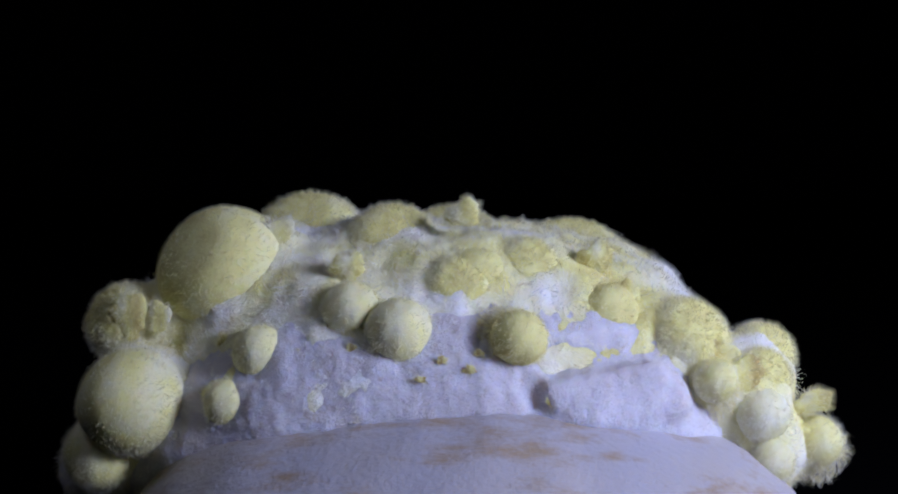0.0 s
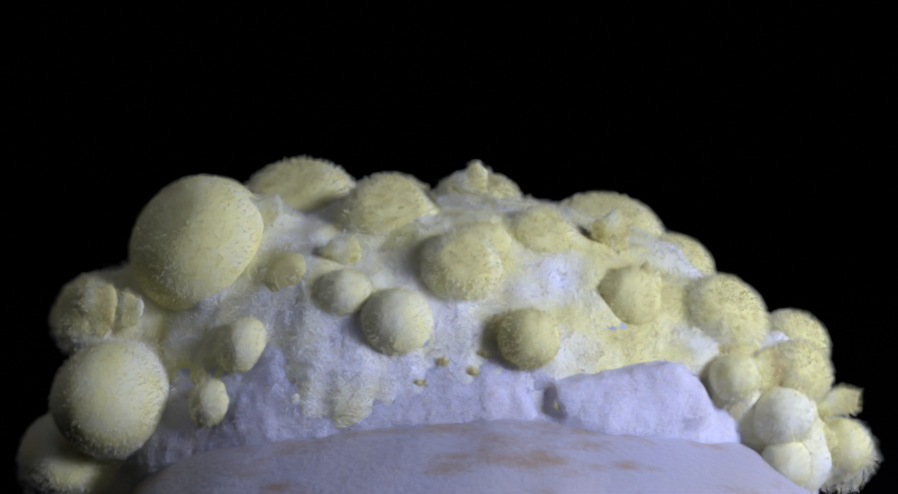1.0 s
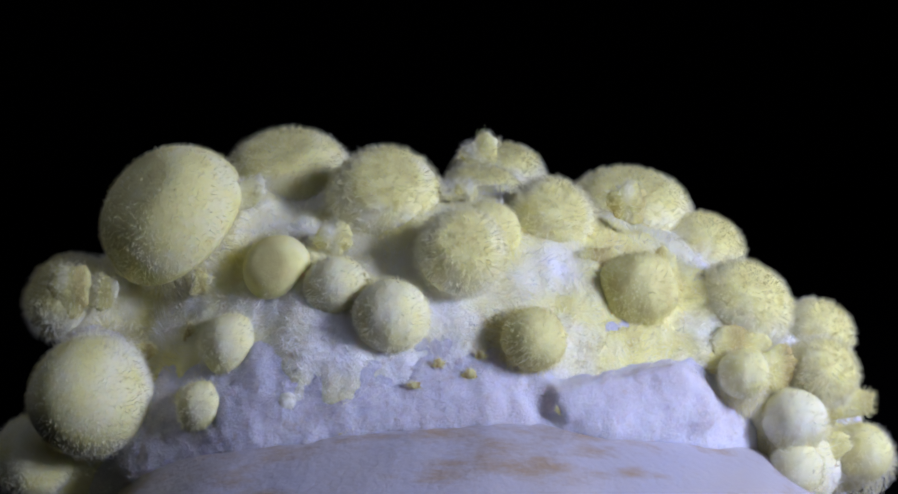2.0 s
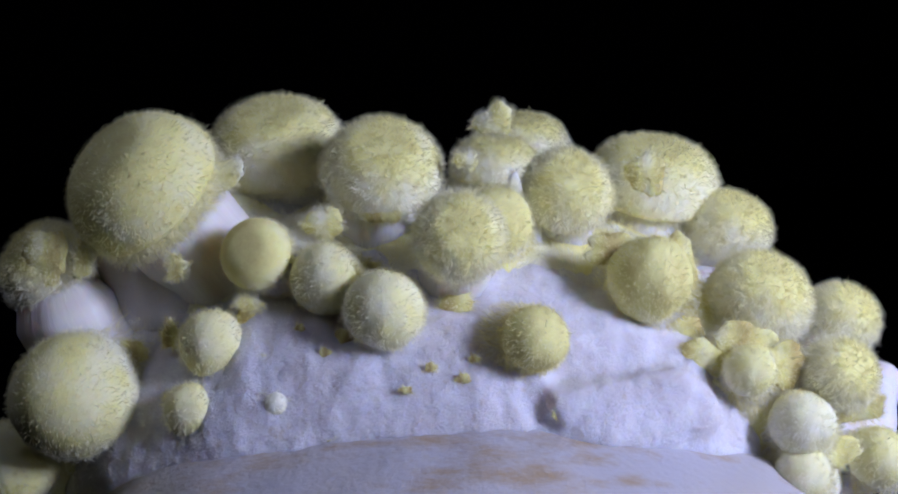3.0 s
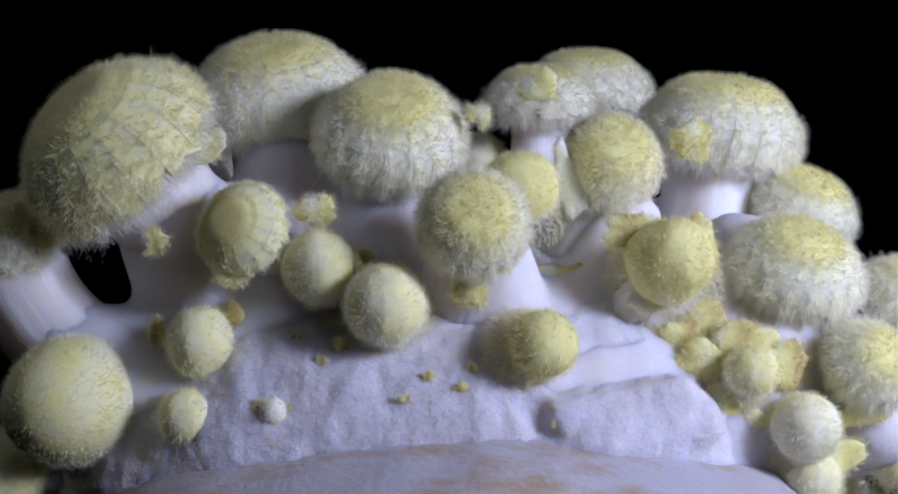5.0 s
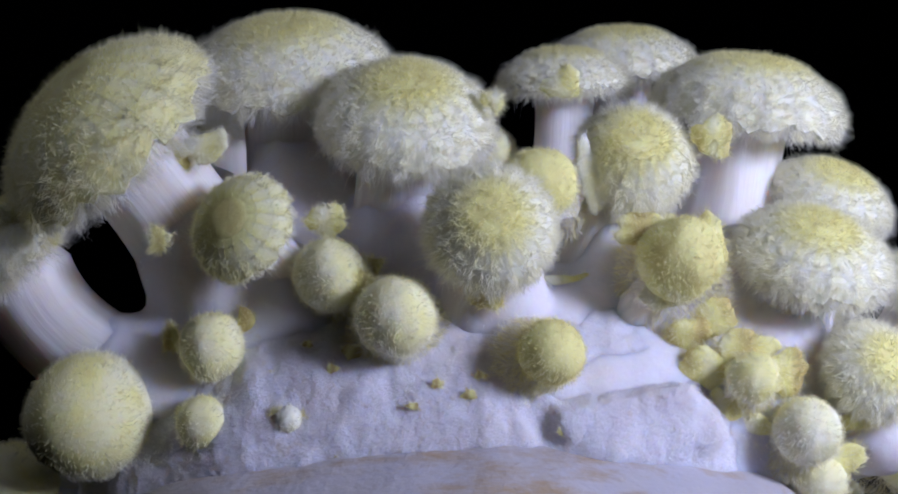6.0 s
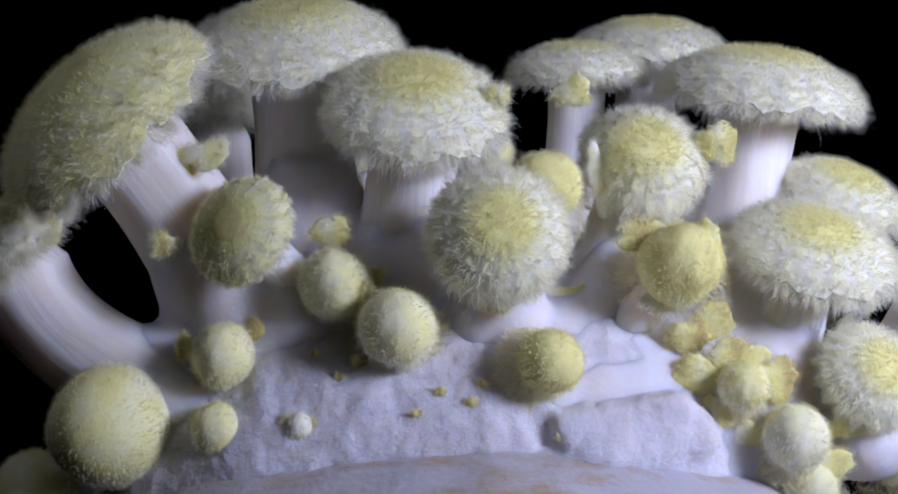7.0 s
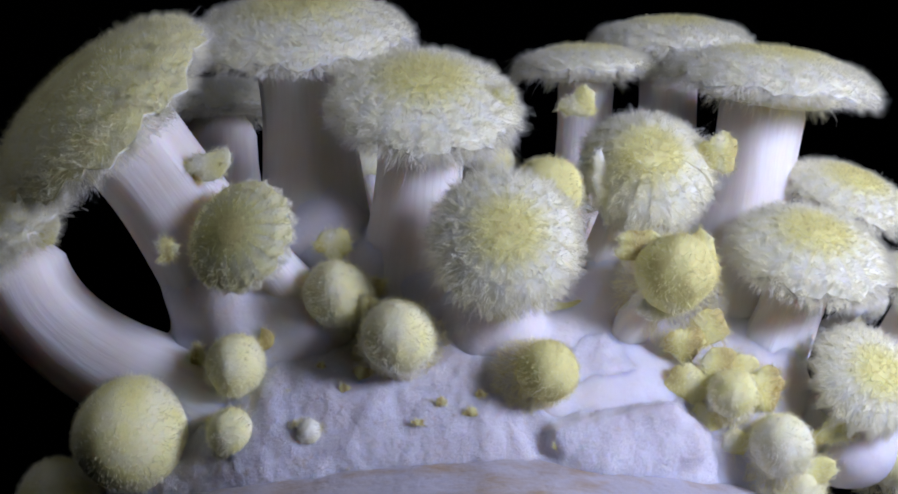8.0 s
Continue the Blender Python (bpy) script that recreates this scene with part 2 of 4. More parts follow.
def margin(big, high, start, stop, at, wide, thick, lump, seed, tone, rim, hairs, hair_len, bald=0.0):
    """One flap of a cap's margin, the sector round the angle at between two radii, seen from its hinge: x runs outward, z up."""
    rows, cols = 7, 5
    last = stop >= big * 0.999
    u = np.linspace(0, 1, rows)[:, None]
    k = np.linspace(-1, 1, cols)[None, :]
    ang = at + k * wide
    rag = 1.0 + last * (0.030 * np.sin(ang * 9 + seed) + 0.022 * np.sin(ang * 23 + seed * 2.3) + 0.012 * np.sin(ang * 41 + seed)) * u ** 3
    rho = (start + u * (stop * (1.0 if last else 1.003) - start)) * rag
    cx, cy = rho * np.cos(ang), rho * np.sin(ang)
    z = crown(cx, cy, big, high, lump, seed) - 0.00003
    t = crown_tone(cx, cy, big, tone, rim, seed).ravel()
    base = high * (1 - (start / big) ** 2)
    x = cx * math.cos(at) + cy * math.sin(at) - start
    y = -cx * math.sin(at) + cy * math.cos(at)
    top = np.stack([x, y, z - base], -1).reshape(-1, 3)
    body = thick * (np.sqrt(np.clip(1 - u ** 4, 0.02, 1)) if last else 1 + 0 * u) + 0 * k
    low = np.stack([x - 0.25 * body * u, y, z - base - body], -1).reshape(-1, 3)
    n = rows * cols
    s = Shape()
    quads = grid_faces(rows, cols, False)
    ring = np.concatenate([np.arange(cols), np.arange(2 * cols - 1, n, cols), np.arange(n - 2, n - cols - 1, -1), np.arange(n - 2 * cols, 0, -cols)])
    nxt = np.roll(ring, -1)
    edge = np.stack([ring, nxt, nxt + n, ring + n], 1)
    s.add(top, [quads], t)
    s.add(np.concatenate([top, low]), [quads[:, ::-1] + n, edge], np.concatenate([t, t * 0.25]))
    worn = (1 - bald * np.clip(1 - (rho / big - 0.3) / 0.55, 0, 1)).ravel()
    p, nn, q, w = scatter(top, quads, hairs, worn + 0.01)
    nn = nn * np.sign(nn[:, 2:] + 1e-9)
    out = np.array([[1.0, 0, -0.2]])
    fuzz(s, p, nn, np.repeat(out, hairs, 0) * 0.35, hair_len, HAIR_WIDE, (t[q] * w).sum(1) * rng.uniform(0.55, 1.05, hairs), 0.55, 0.8, 1500.0)
    if not last:
        return s
    # the shaggy rim and a few long wisps
    m = int(2 * wide * big * 40000)
    kk, uu = rng.uniform(-1, 1, m) * wide, rng.uniform(0.80, 1.0, m)
    rho = start + uu * (big - start)
    zz = high * (1 - (rho / big) ** 2) - 0.075 * big * np.clip((rho / big - 0.80) / 0.20, 0, 1) ** 2 - base - thick * rng.uniform(0.0, 0.8, m)
    p = np.stack([rho * np.cos(kk) - start, rho * np.sin(kk), zz], 1)
    nn = np.repeat(np.array([[0.7, 0, -0.5]]), m, 0)
    fuzz(s, p, nn, np.repeat(np.array([[0.45, 0, -0.5]]), m, 0), hair_len * rng.uniform(0.7, 1.8, (m, 1)) * np.where(rng.random((m, 1)) < 0.04, 1.8, 1.0), HAIR_WIDE, rng.uniform(0, 0.45, m), 0.5, 0.9, 900.0, clump=0.0016, draw=0.7)
    return s


def stem_line(root, lean, rows):
    """The bent middle line of a stem, from the cap's middle (0, 0, 0) to root."""
    root, lean = np.array(root), unit(np.array(lean))
    far = np.linalg.norm(root)
    p1, p2 = lean * far * 0.4, root * 0.6 + lean * far * 0.08
    u = np.linspace(0, 1, rows)[:, None]
    return u, 3 * u * (1 - u) ** 2 * p1 + 3 * u ** 2 * (1 - u) * p2 + u ** 3 * root


def stem(root, lean, thick, flare, seed):
    """A tapering fibrous stem from the cap's middle (0, 0, 0) to root; lean: the way in which it leaves the cap."""
    rows, cols = 30, 28
    far = np.linalg.norm(root)
    u, c = stem_line(root, lean, rows)
    d = unit(np.gradient(c, axis=0))
    a = unit(np.cross(d, np.array([[0.13, 1.0, 0.21]])))
    b = np.cross(d, a)
    th = np.linspace(0, 2 * math.pi, cols, endpoint=False)
    along = u * far
    r = thick * (1.0 + 0.15 * np.exp(-along / (thick * 0.6)) + flare * np.clip((u - 0.25) / 0.75, 0, 1) ** 1.7)
    r = r * np.sqrt(np.clip((1.0 - u) / 0.12, 0.0004, 1)) * np.sqrt(np.clip(0.2 + along / (thick * 0.9), 0, 1))
    r = r * (1 + 0.035 * np.sin(3 * th + seed) + 0.025 * np.sin(7 * th + seed * 2.7) + 0.018 * np.sin(13 * th + seed * 4.1 + along / thick))
    v = c[:, None] + a[:, None] * (np.cos(th) * r)[..., None] + b[:, None] * (np.sin(th) * r)[..., None]
    strand = np.stack([np.cos(th)[None] * 1.6 + 0 * r, np.sin(th)[None] * 1.6 + 0 * r, along * 9.0 + seed + 0 * r], -1).reshape(-1, 3)
    s = Shape()
    s.add(v.reshape(-1, 3), [grid_faces(rows, cols, True)], 0.1, 0, strand)
    return s


# ---- things that grow ----
MOVES = []
BEDS, FEET = [], []
STILL = Euler((0, 0, 0)).to_quaternion()


def facing(n):
    """The turn that brings z to the way n."""
    return Vector((0, 0, 1)).rotation_difference(Vector(n)).to_matrix().to_4x4()


def grown(rows, i, j):
    """Columns i to j of the rows, each with its time."""
    return [(r[0], r[i:j]) for r in rows]


def veil(radius, long, slope, tone, hairs, hair_len):
    """A loose skirt of fine white and yellow hairs under a young cap, round the z axis."""
    a = rng.uniform(0, 2 * math.pi, hairs)
    k = rng.uniform(0, 1, hairs)
    r = radius * (0.92 + slope * k)
    p = np.stack([r * np.cos(a), r * np.sin(a), -k * long], 1)
    n = np.stack([np.cos(a), np.sin(a), 0 * a], 1)
    s = Shape()
    fuzz(s, p, n, n * 0.25 + np.array([[0, 0, -0.8]]), hair_len, HAIR_WIDE, rng.uniform(0, 1, hairs) ** 1.5 * tone, 0.5, 0.9, 900.0, 0)
    return s


def scrap(size, seed, tone, hairs, hair_len):
    """A torn flake of veil: a flattened lump with a ragged outline; x wide, z high, y thick."""
    rows, cols = 12, 22
    a = np.linspace(0.0, math.pi, rows)[:, None]
    th = np.linspace(0, 2 * math.pi, cols, endpoint=False)[None, :]
    rag = 1 + 0.14 * np.sin(3 * th + seed) + 0.08 * np.sin(5 * th + seed * 1.7) + 0.05 * np.sin(9 * th + seed * 3.1)
    r = np.sin(a) * rag
    v = np.stack([r * np.cos(th) * size[0], np.cos(a) * size[2] + 0 * th, r * np.sin(th) * size[1]], -1).reshape(-1, 3)
    v = v + field(v + seed, 1.6 / size[0]) * size[0] * 0.12
    quads = grid_faces(rows, cols, True)
    t = tone * (0.75 + 0.25 * np.sin(v[:, 0] * 4 / size[0] + seed))
    s = Shape()
    s.add(v, [quads], t)
    p, n, q, w = scatter(v, quads, hairs)
    n = unit(n * np.sign((n * p).sum(1, keepdims=True)))
    out = unit(p * np.array([1, 0.2, 1]))
    fuzz(s, p, n, out * 0.6, hair_len, HAIR_WIDE, (t[q] * w).sum(1) * rng.uniform(0.3, 1.0, hairs), 0.5, 0.9, 1700.0)
    return s


def scraps(thing, flakes, seed, thin=0.25):
    """flakes: place x, y, z in the thing's space, half-width, half-height, turn in degrees, tone."""
    for k, (x, y, z, w, h, turn, tone) in enumerate(flakes):
        hairs = int((600 if thin > 0.2 else 60) + 3.0e7 * w * h)
        ob = part("veil_scrap", scrap((w * 1.05, h * 1.05, min(w, h) * thin), seed + k * 1.3, tone, hairs, 0.0025 if thin > 0.2 else 0.0015), (SKIN, HAIR), thing, "torn ochre flake of veil")
        ob.matrix_basis = pose(x, y, z, 0, turn, 0)


def swing(ob, rows, root, sunk):
    """A young stem points straight into the mass, and swings to its final lean as it grows."""
    aim = Vector(MIDDLE) + Vector((0, 0.01, -0.02)) - Vector(rows[0][1:4])
    turn = Vector(root).rotation_difference(aim)
    poses = []
    for r in rows:
        k = min(1.0, r[0] / 4.5)
        k = k * k * (3 - 2 * k)
        m = turn.slerp(STILL, k).to_matrix().to_4x4()
        poses.append((r[0], m @ Matrix.Translation(Vector(root).normalized() * sunk * (1 - k))))
    MOVES.append((ob, poses))


RINGS = (0.27, 0.50, 0.75, 1.0)


def bend(ratio):
    """How far each of the three rings of a margin is rolled in, in degrees, for a cap that is narrower by the ratio; a young margin is tucked under."""
    a = np.linspace(0, 64, 257)
    wide, widest = RINGS[0] + 0 * a, RINGS[0] + 0 * a
    for k in (1, 2, 3):
        wide = wide + (RINGS[k] - RINGS[k - 1]) * np.cos(np.radians(k * a))
        widest = np.maximum(widest, wide)
    return float(np.interp(-ratio, -widest, a))


def mushroom(rows, radius, high, root, lean, thick, label, seed, flare=0.6, tone=1.15, rim=0.4, hair=0.0027, hairs=20500, bald=0.0, lump=0.03, fringe=1500, fold=(), flakes=(), wool=1):
    """An opening mushroom. rows: time, the rim's middle x, y, z in metres, the cap's axis x, y, z, and by how much its margin is still
    rolled in, in metres. fold: angle, width and extra roll in degrees, where the margin is folded down."""
    thing = tagged(new("mushroom"), label, "mushroom", "open mushrooms")
    core, flaps = 0.6 * radius, 18
    tall = high * radius
    hairs = int(hairs * (radius / 0.025) ** 1.5)
    cap = part("cap", middle_cap(radius, tall, core, lump, seed, tone, rim, int(hairs * 0.36 * (1 - 0.8 * bald)), hair, bald), (SKIN, HAIR), thing)
    swing(part("stem", stem(root, lean, thick, flare, seed), (STEM,), thing, "smooth white fibrous stem"), rows, root, thick * 1.3)
    scraps(thing, flakes, seed)
    skirt = part("veil", veil(radius * 0.52, radius * 0.32, 0.15, 0.9, fringe, 0.0040), (HAIR,), cap, "ragged white and yellow veil fringe")
    MOVES.append((skirt, [(t, pose(0, 0, tall * 0.5 - 0.2 * radius + 0.06 * radius * min(1.0, t / 6.0))) for t, _ in grown(rows, 1, 2)]))
    MOVES.append((thing, [(t, pose(*p)) for t, p in grown(rows, 1, 4)]))
    MOVES.append((cap, [(t, facing(n)) for t, n in grown(rows, 4, 7)]))
    rolls = [(t, bend(1 - d[0] / radius)) for t, d in grown(rows, 7, 8)]
    for k in range(flaps):
        at = 2 * math.pi * k / flaps
        more = 0.0
        for angle, width, extra in fold:
            off = (math.degrees(at) - angle + 180) % 360 - 180
            more += extra * math.exp(-(off / width) ** 2)
        spin = Matrix.Rotation(at, 4, "Z") @ pose(RINGS[0] * radius, 0, tall * (1 - RINGS[0] ** 2) - (k % 2) * 0.00004)
        chain = [spin @ pose(0, 0, 0, 0, d + more * 0.33, 0) for _, d in rolls]
        for start, stop in zip(RINGS, RINGS[1:]):
            thin = 1 - bald * max(0.0, 1 - max(0.0, start - 0.35) / 0.5)
            share = 0.8 * hairs * (stop ** 2 - start ** 2) / flaps * thin
            flap = part("cap_margin", margin(radius, tall, start * radius, stop * radius, at, math.pi / flaps * 1.06, min(0.18 * radius, 0.0042), lump, seed, tone, rim, int(share), hair * (1.45 if stop == 1 else 1.0), bald), (SKIN, HAIR), cap)
            MOVES.append((flap, [(t, m) for (t, _), m in zip(rolls, chain)]))
            step = Matrix.Translation(((stop - start) * radius, 0, tall * (start ** 2 - stop ** 2)))
            chain = [m @ step @ pose(0, 0, 0, 0, d + more * 0.33, 0) for (_, d), m in zip(rolls, chain)]
    young, axis = Vector(rows[0][1:4]), Vector(rows[0][4:7])
    BEDS.append((wool, young, axis, radius - rows[0][7]))
    u, line = stem_line(root, lean, 9)
    line = line + np.array(rows[-1][1:4])
    far = rows[-1][1] > 0.02 and rows[-1][2] > 0.03
    for i, j, a, b in ((6, 8, 1.2, 1.6),) if far else ((4, 6, 0.98, 1.25), (6, 8, 1.25, 1.6)):
        FEET.append((*line[i], thick * a, *line[j], thick * b))
    return thing


def button(rows, radius, tall, root, thick, label, seed, tone=0.8, low=0.5, hair=0.0026, hairs=5600, bald=0.0, lump=0.06, lift=0.5, lay=0.4, flakes=(), wool=2):
    """A closed young mushroom. rows: time, middle x, y, z in metres and its axis x, y, z."""
    thing = tagged(new("button_mushroom"), label, "mushroom", "closed young mushrooms")
    hairs = int(hairs * (radius / 0.009) ** 1.6)
    part("cap", dome(radius, tall * radius, radius * 0.85, lump, seed, tone, low, hairs, hair, lift, bald, lay), (SKIN, HAIR), thing)
    swing(part("stem", stem(root, root, thick, 0.4, seed), (STEM,), thing, "short white stem"), rows, root, thick * 0.4)
    scraps(thing, flakes, seed)
    turn = facing(Vector(rows[-1][4:7]))
    thing.children[0].matrix_basis = turn
    skirt = part("veil", veil(radius, radius * 0.7, 0.5, 1.5, 3200, 0.0034), (HAIR,), thing, "ragged ring of veil hairs")
    MOVES.append((skirt, [(t, turn @ pose(0, 0, -radius * (0.1 + 0.35 * min(1.0, t / 5.0)))) for t, _ in grown(rows, 1, 2)]))
    MOVES.append((thing, [(t, pose(*p)) for t, p in grown(rows, 1, 4)]))
    if wool:
        BEDS.append((wool, Vector(rows[0][1:4]), Vector(rows[0][4:7]), radius))
    return thing


# ---- the growing mass ----


def net(value, low, step):
    """The surface on which a sampled field is zero, as quads (surface nets)."""
    inside = value < 0
    nx, ny, nz = value.shape
    total = np.zeros((nx - 1, ny - 1, nz - 1, 3))
    count = np.zeros((nx - 1, ny - 1, nz - 1))
    corner = [(i, j, k) for i in (0, 1) for j in (0, 1) for k in (0, 1)]

    def cut(a, c):
        return a[c[0]:nx - 1 + c[0], c[1]:ny - 1 + c[1], c[2]:nz - 1 + c[2]]

    for c in corner:
        for axis in range(3):
            if c[axis] == 0:
                d = tuple(c[m] + (m == axis) for m in range(3))
                va, vb = cut(value, c), cut(value, d)
                cross = cut(inside, c) != cut(inside, d)
                f = np.where(cross, va / np.where(cross, va - vb, 1), 0)
                for m in range(3):
                    total[..., m] += cross * (c[m] + (f if m == axis else 0))
                count += cross
    has = count > 0
    index = np.full(has.shape, -1)
    index[has] = np.arange(has.sum())
    v = (np.argwhere(has) + total[has] / count[has][:, None]) * step + low
    faces = []
    for axis in range(3):
        b, c = (axis + 1) % 3, (axis + 2) % 3
        one = [slice(1, -1)] * 3
        one[axis] = slice(0, -1)
        two = list(one)
        two[axis] = slice(1, None)
        at = np.argwhere(inside[tuple(one)] != inside[tuple(two)])
        at = at + np.array([0 if m == axis else 1 for m in range(3)])
        flip = inside[tuple(at.T)]
        eb, ec = np.eye(3, dtype=int)[b], np.eye(3, dtype=int)[c]
        q = np.stack([index[tuple((at - o).T)] for o in (eb + ec, ec, 0 * eb, eb)], 1)
        faces.append(np.where(flip[:, None], q, q[:, ::-1]))
    return v, np.concatenate(faces)


def solid(p, middle, radii, power, feet, soft, dents=()):
    """How far p lies outside a rounded mass that swells smoothly into the feet of stems."""
    o = p - middle
    k = (np.abs(o / radii) ** power).sum(-1) ** (1 / power) + 1e-6
    d = (k - 1) / k * np.linalg.norm(o, axis=-1)
    for ax, ay, az, ar, bx, by, bz, br in feet:
        a, ab = np.array([ax, ay, az]), np.array([bx - ax, by - ay, bz - az])
        h = np.clip(((p - a) @ ab) / (ab @ ab), 0, 1)
        e = np.linalg.norm(p - a - h[..., None] * ab, axis=-1) - (ar + (br - ar) * h)
        m = np.clip(0.5 + 0.5 * (d - e) / soft, 0, 1)
        d = d + (e - d) * m - soft * m * (1 - m)
    for ax, ay, az, ar, bx, by, bz, br in dents:
        a, ab = np.array([ax, ay, az]), np.array([bx - ax, by - ay, bz - az])
        h = np.clip(((p - a) @ ab) / (ab @ ab), 0, 1)
        e = (ar + (br - ar) * h) - np.linalg.norm(p - a - h[..., None] * ab, axis=-1)
        m = np.clip(0.5 - 0.5 * (d - e) / 0.003, 0, 1)
        d = d + (e - d) * m + 0.003 * m * (1 - m)
    return d


def mass(name, middle, radii, power, material, label, category, lumps, hairs, hair_len, feet=(), soft=0.012, step=0.0016, reach=(0.02, 0.02), dents=(), wool=False):
    """A lumpy rounded mass. feet: the two ends of each swelling, with their radii; dents: hollows likewise. wool: a shaggy coat instead of down."""
    middle, radii = np.array(middle), np.array(radii)
    low, top = middle - radii - reach[0], middle + radii + reach[1]
    low[1], top[1] = middle[1] - radii[1] - reach[0], middle[1] + radii[1] + (0.02 if wool else 0.004)
    axes = [np.arange(low[m], top[m], step) for m in range(3)]
    p = np.stack(np.meshgrid(*axes, indexing="ij"), -1)
    v, quads = net(solid(p, middle, radii, power, feet, soft, dents), low, step)
    v = v - middle
    a, b, c, d = (v[quads[:, i]] for i in range(4))
    face = np.cross(c - a, d - b)
    n = unit(np.stack([sum(np.bincount(quads[:, i], face[:, m], len(v)) for i in range(4)) for m in range(3)], 1))
    if (n * v).sum() < 0:
        n, quads = -n, quads[:, ::-1]
    for freq, high in lumps:
        v = v + n * field(v + freq * 0.01, freq)[:, :1] * high

    def ochre(p):
        """Yellow and ochre patches of the wool."""
        return np.clip(0.6 + field(p, 60.0)[:, 0] * 0.45 + field(p, 170.0)[:, 1] * 0.35, 0.05, 1.5)

    s = Shape()
    s.add(v, [quads], ochre(v) if wool else 0.0)
    if hairs:
        near = np.where((v[:, 1] < 0.3 * radii[1]) & (v[:, 2] > -0.3 * radii[2]), 0.25, 0.0)
        if wool:
            out = (np.abs(v / radii) ** power).sum(1)
            near = np.where((v[:, 1] < 0.7 * radii[1]) & (out > 0.95), 1.0, 0.0)
        p, nn, q, w = scatter(v, quads, hairs, near)
        down = np.repeat(np.array([[0, 0, -0.5]]), hairs, 0)
        if wool:
            fuzz(s, p, nn, down * 0.15, hair_len, HAIR_WIDE * 1.3, ochre(p) * np.clip(0.5 + field(p, 500.0)[:, 2] * 0.5, 0.05, 1.2), 0.6, 1.1, 450.0, clump=0.0020, draw=0.72)
        else:
            fuzz(s, p, nn, down * 0.05, hair_len, HAIR_WIDE * 0.9, np.clip(rng.normal(0.0, 0.10, hairs), 0, 1.2), 0.5, 1.0, 450.0, clump=0.0018, draw=0.75)
    ob = new(name, s.mesh(name, (material, HAIR)))
    ob.location = middle
    return tagged(ob, label, category)


def rise(ob, place, start):
    """A swelling that pushes out of the mass, from the place shifted by start to its own place."""
    rows = []
    for t in (0.0, 1.0, 2.0, 3.0, 4.0, 5.0, 6.0, 8.0):
        k = min(1.0, t / 5.0)
        rows.append((t, Matrix.Translation(Vector(place) + Vector(start) * (1 - k * k * (3 - 2 * k)))))
    MOVES.append((ob, rows))


# the shelf of torn felt on the mound, and the cleft over it
SHELF = [
    (0.0240, -0.0320, 0.0440, 0.0045, 0.0500, -0.0240, 0.0480, 0.0055),
    (0.0320, -0.0320, 0.0385, 0.0055, 0.0560, -0.0250, 0.0415, 0.0060)]
CLEFT = [
    (0.0250, -0.0300, 0.0545, 0.0045, 0.0530, -0.0215, 0.0580, 0.0065),
    (0.0180, -0.0340, 0.0500, 0.0028, 0.0205, -0.0360, 0.0420, 0.0024)]
DOWN = ((30, 0.0016), (70, 0.0010), (130, 0.0006), (240, 0.0004), (520, 0.0003), (950, 0.0003))
mound = mass("mycelium_mound", (-0.005, 0.0314, -0.0008), (0.102, 0.076, 0.08), 2.4, MYCEL, "lumpy downy white mass from which the stems rise", "mycelium", DOWN, 75000, 0.0016, SHELF, soft=0.004, step=0.0014, dents=CLEFT)
mass("substrate_block", (0.0008, -0.0169, -0.0164), (0.1, 0.073, 0.0575), 2.3, BLOCK, "pale growing block with brown streaks under the mushrooms", "growing block", ((25, 0.002), (120, 0.0005)), 0, 0, step=0.0025)
scraps(mound, [
    (-0.0199, -0.0568, 0.0601, 0.0023, 0.0019, 20, 1.9),
    (-0.0244, -0.0587, 0.0568, 0.0014, 0.0011, 0, 1.9),
    (0.0000, -0.0627, 0.0546, 0.0013, 0.0011, 0, 1.9),
    (0.0074, -0.0639, 0.0521, 0.0017, 0.0013, 0, 1.9),
    (-0.0382, -0.0570, 0.055, 0.0014, 0.0009, 0, 1.9),
    (-0.0208, -0.0691, 0.0386, 0.0022, 0.001, 0, 1.9),
    (0.0294, -0.0670, 0.0446, 0.0022, 0.001, 0, 1.9),
    (0.0099, -0.0614, 0.0561, 0.0013, 0.0009, 0, 1.9),
    (-0.0306, -0.0537, 0.0616, 0.0012, 0.0009, 0, 1.9),
    (-0.0055, -0.0653, 0.0498, 0.0014, 0.0008, 0, 1.9)], 50, 0.12)

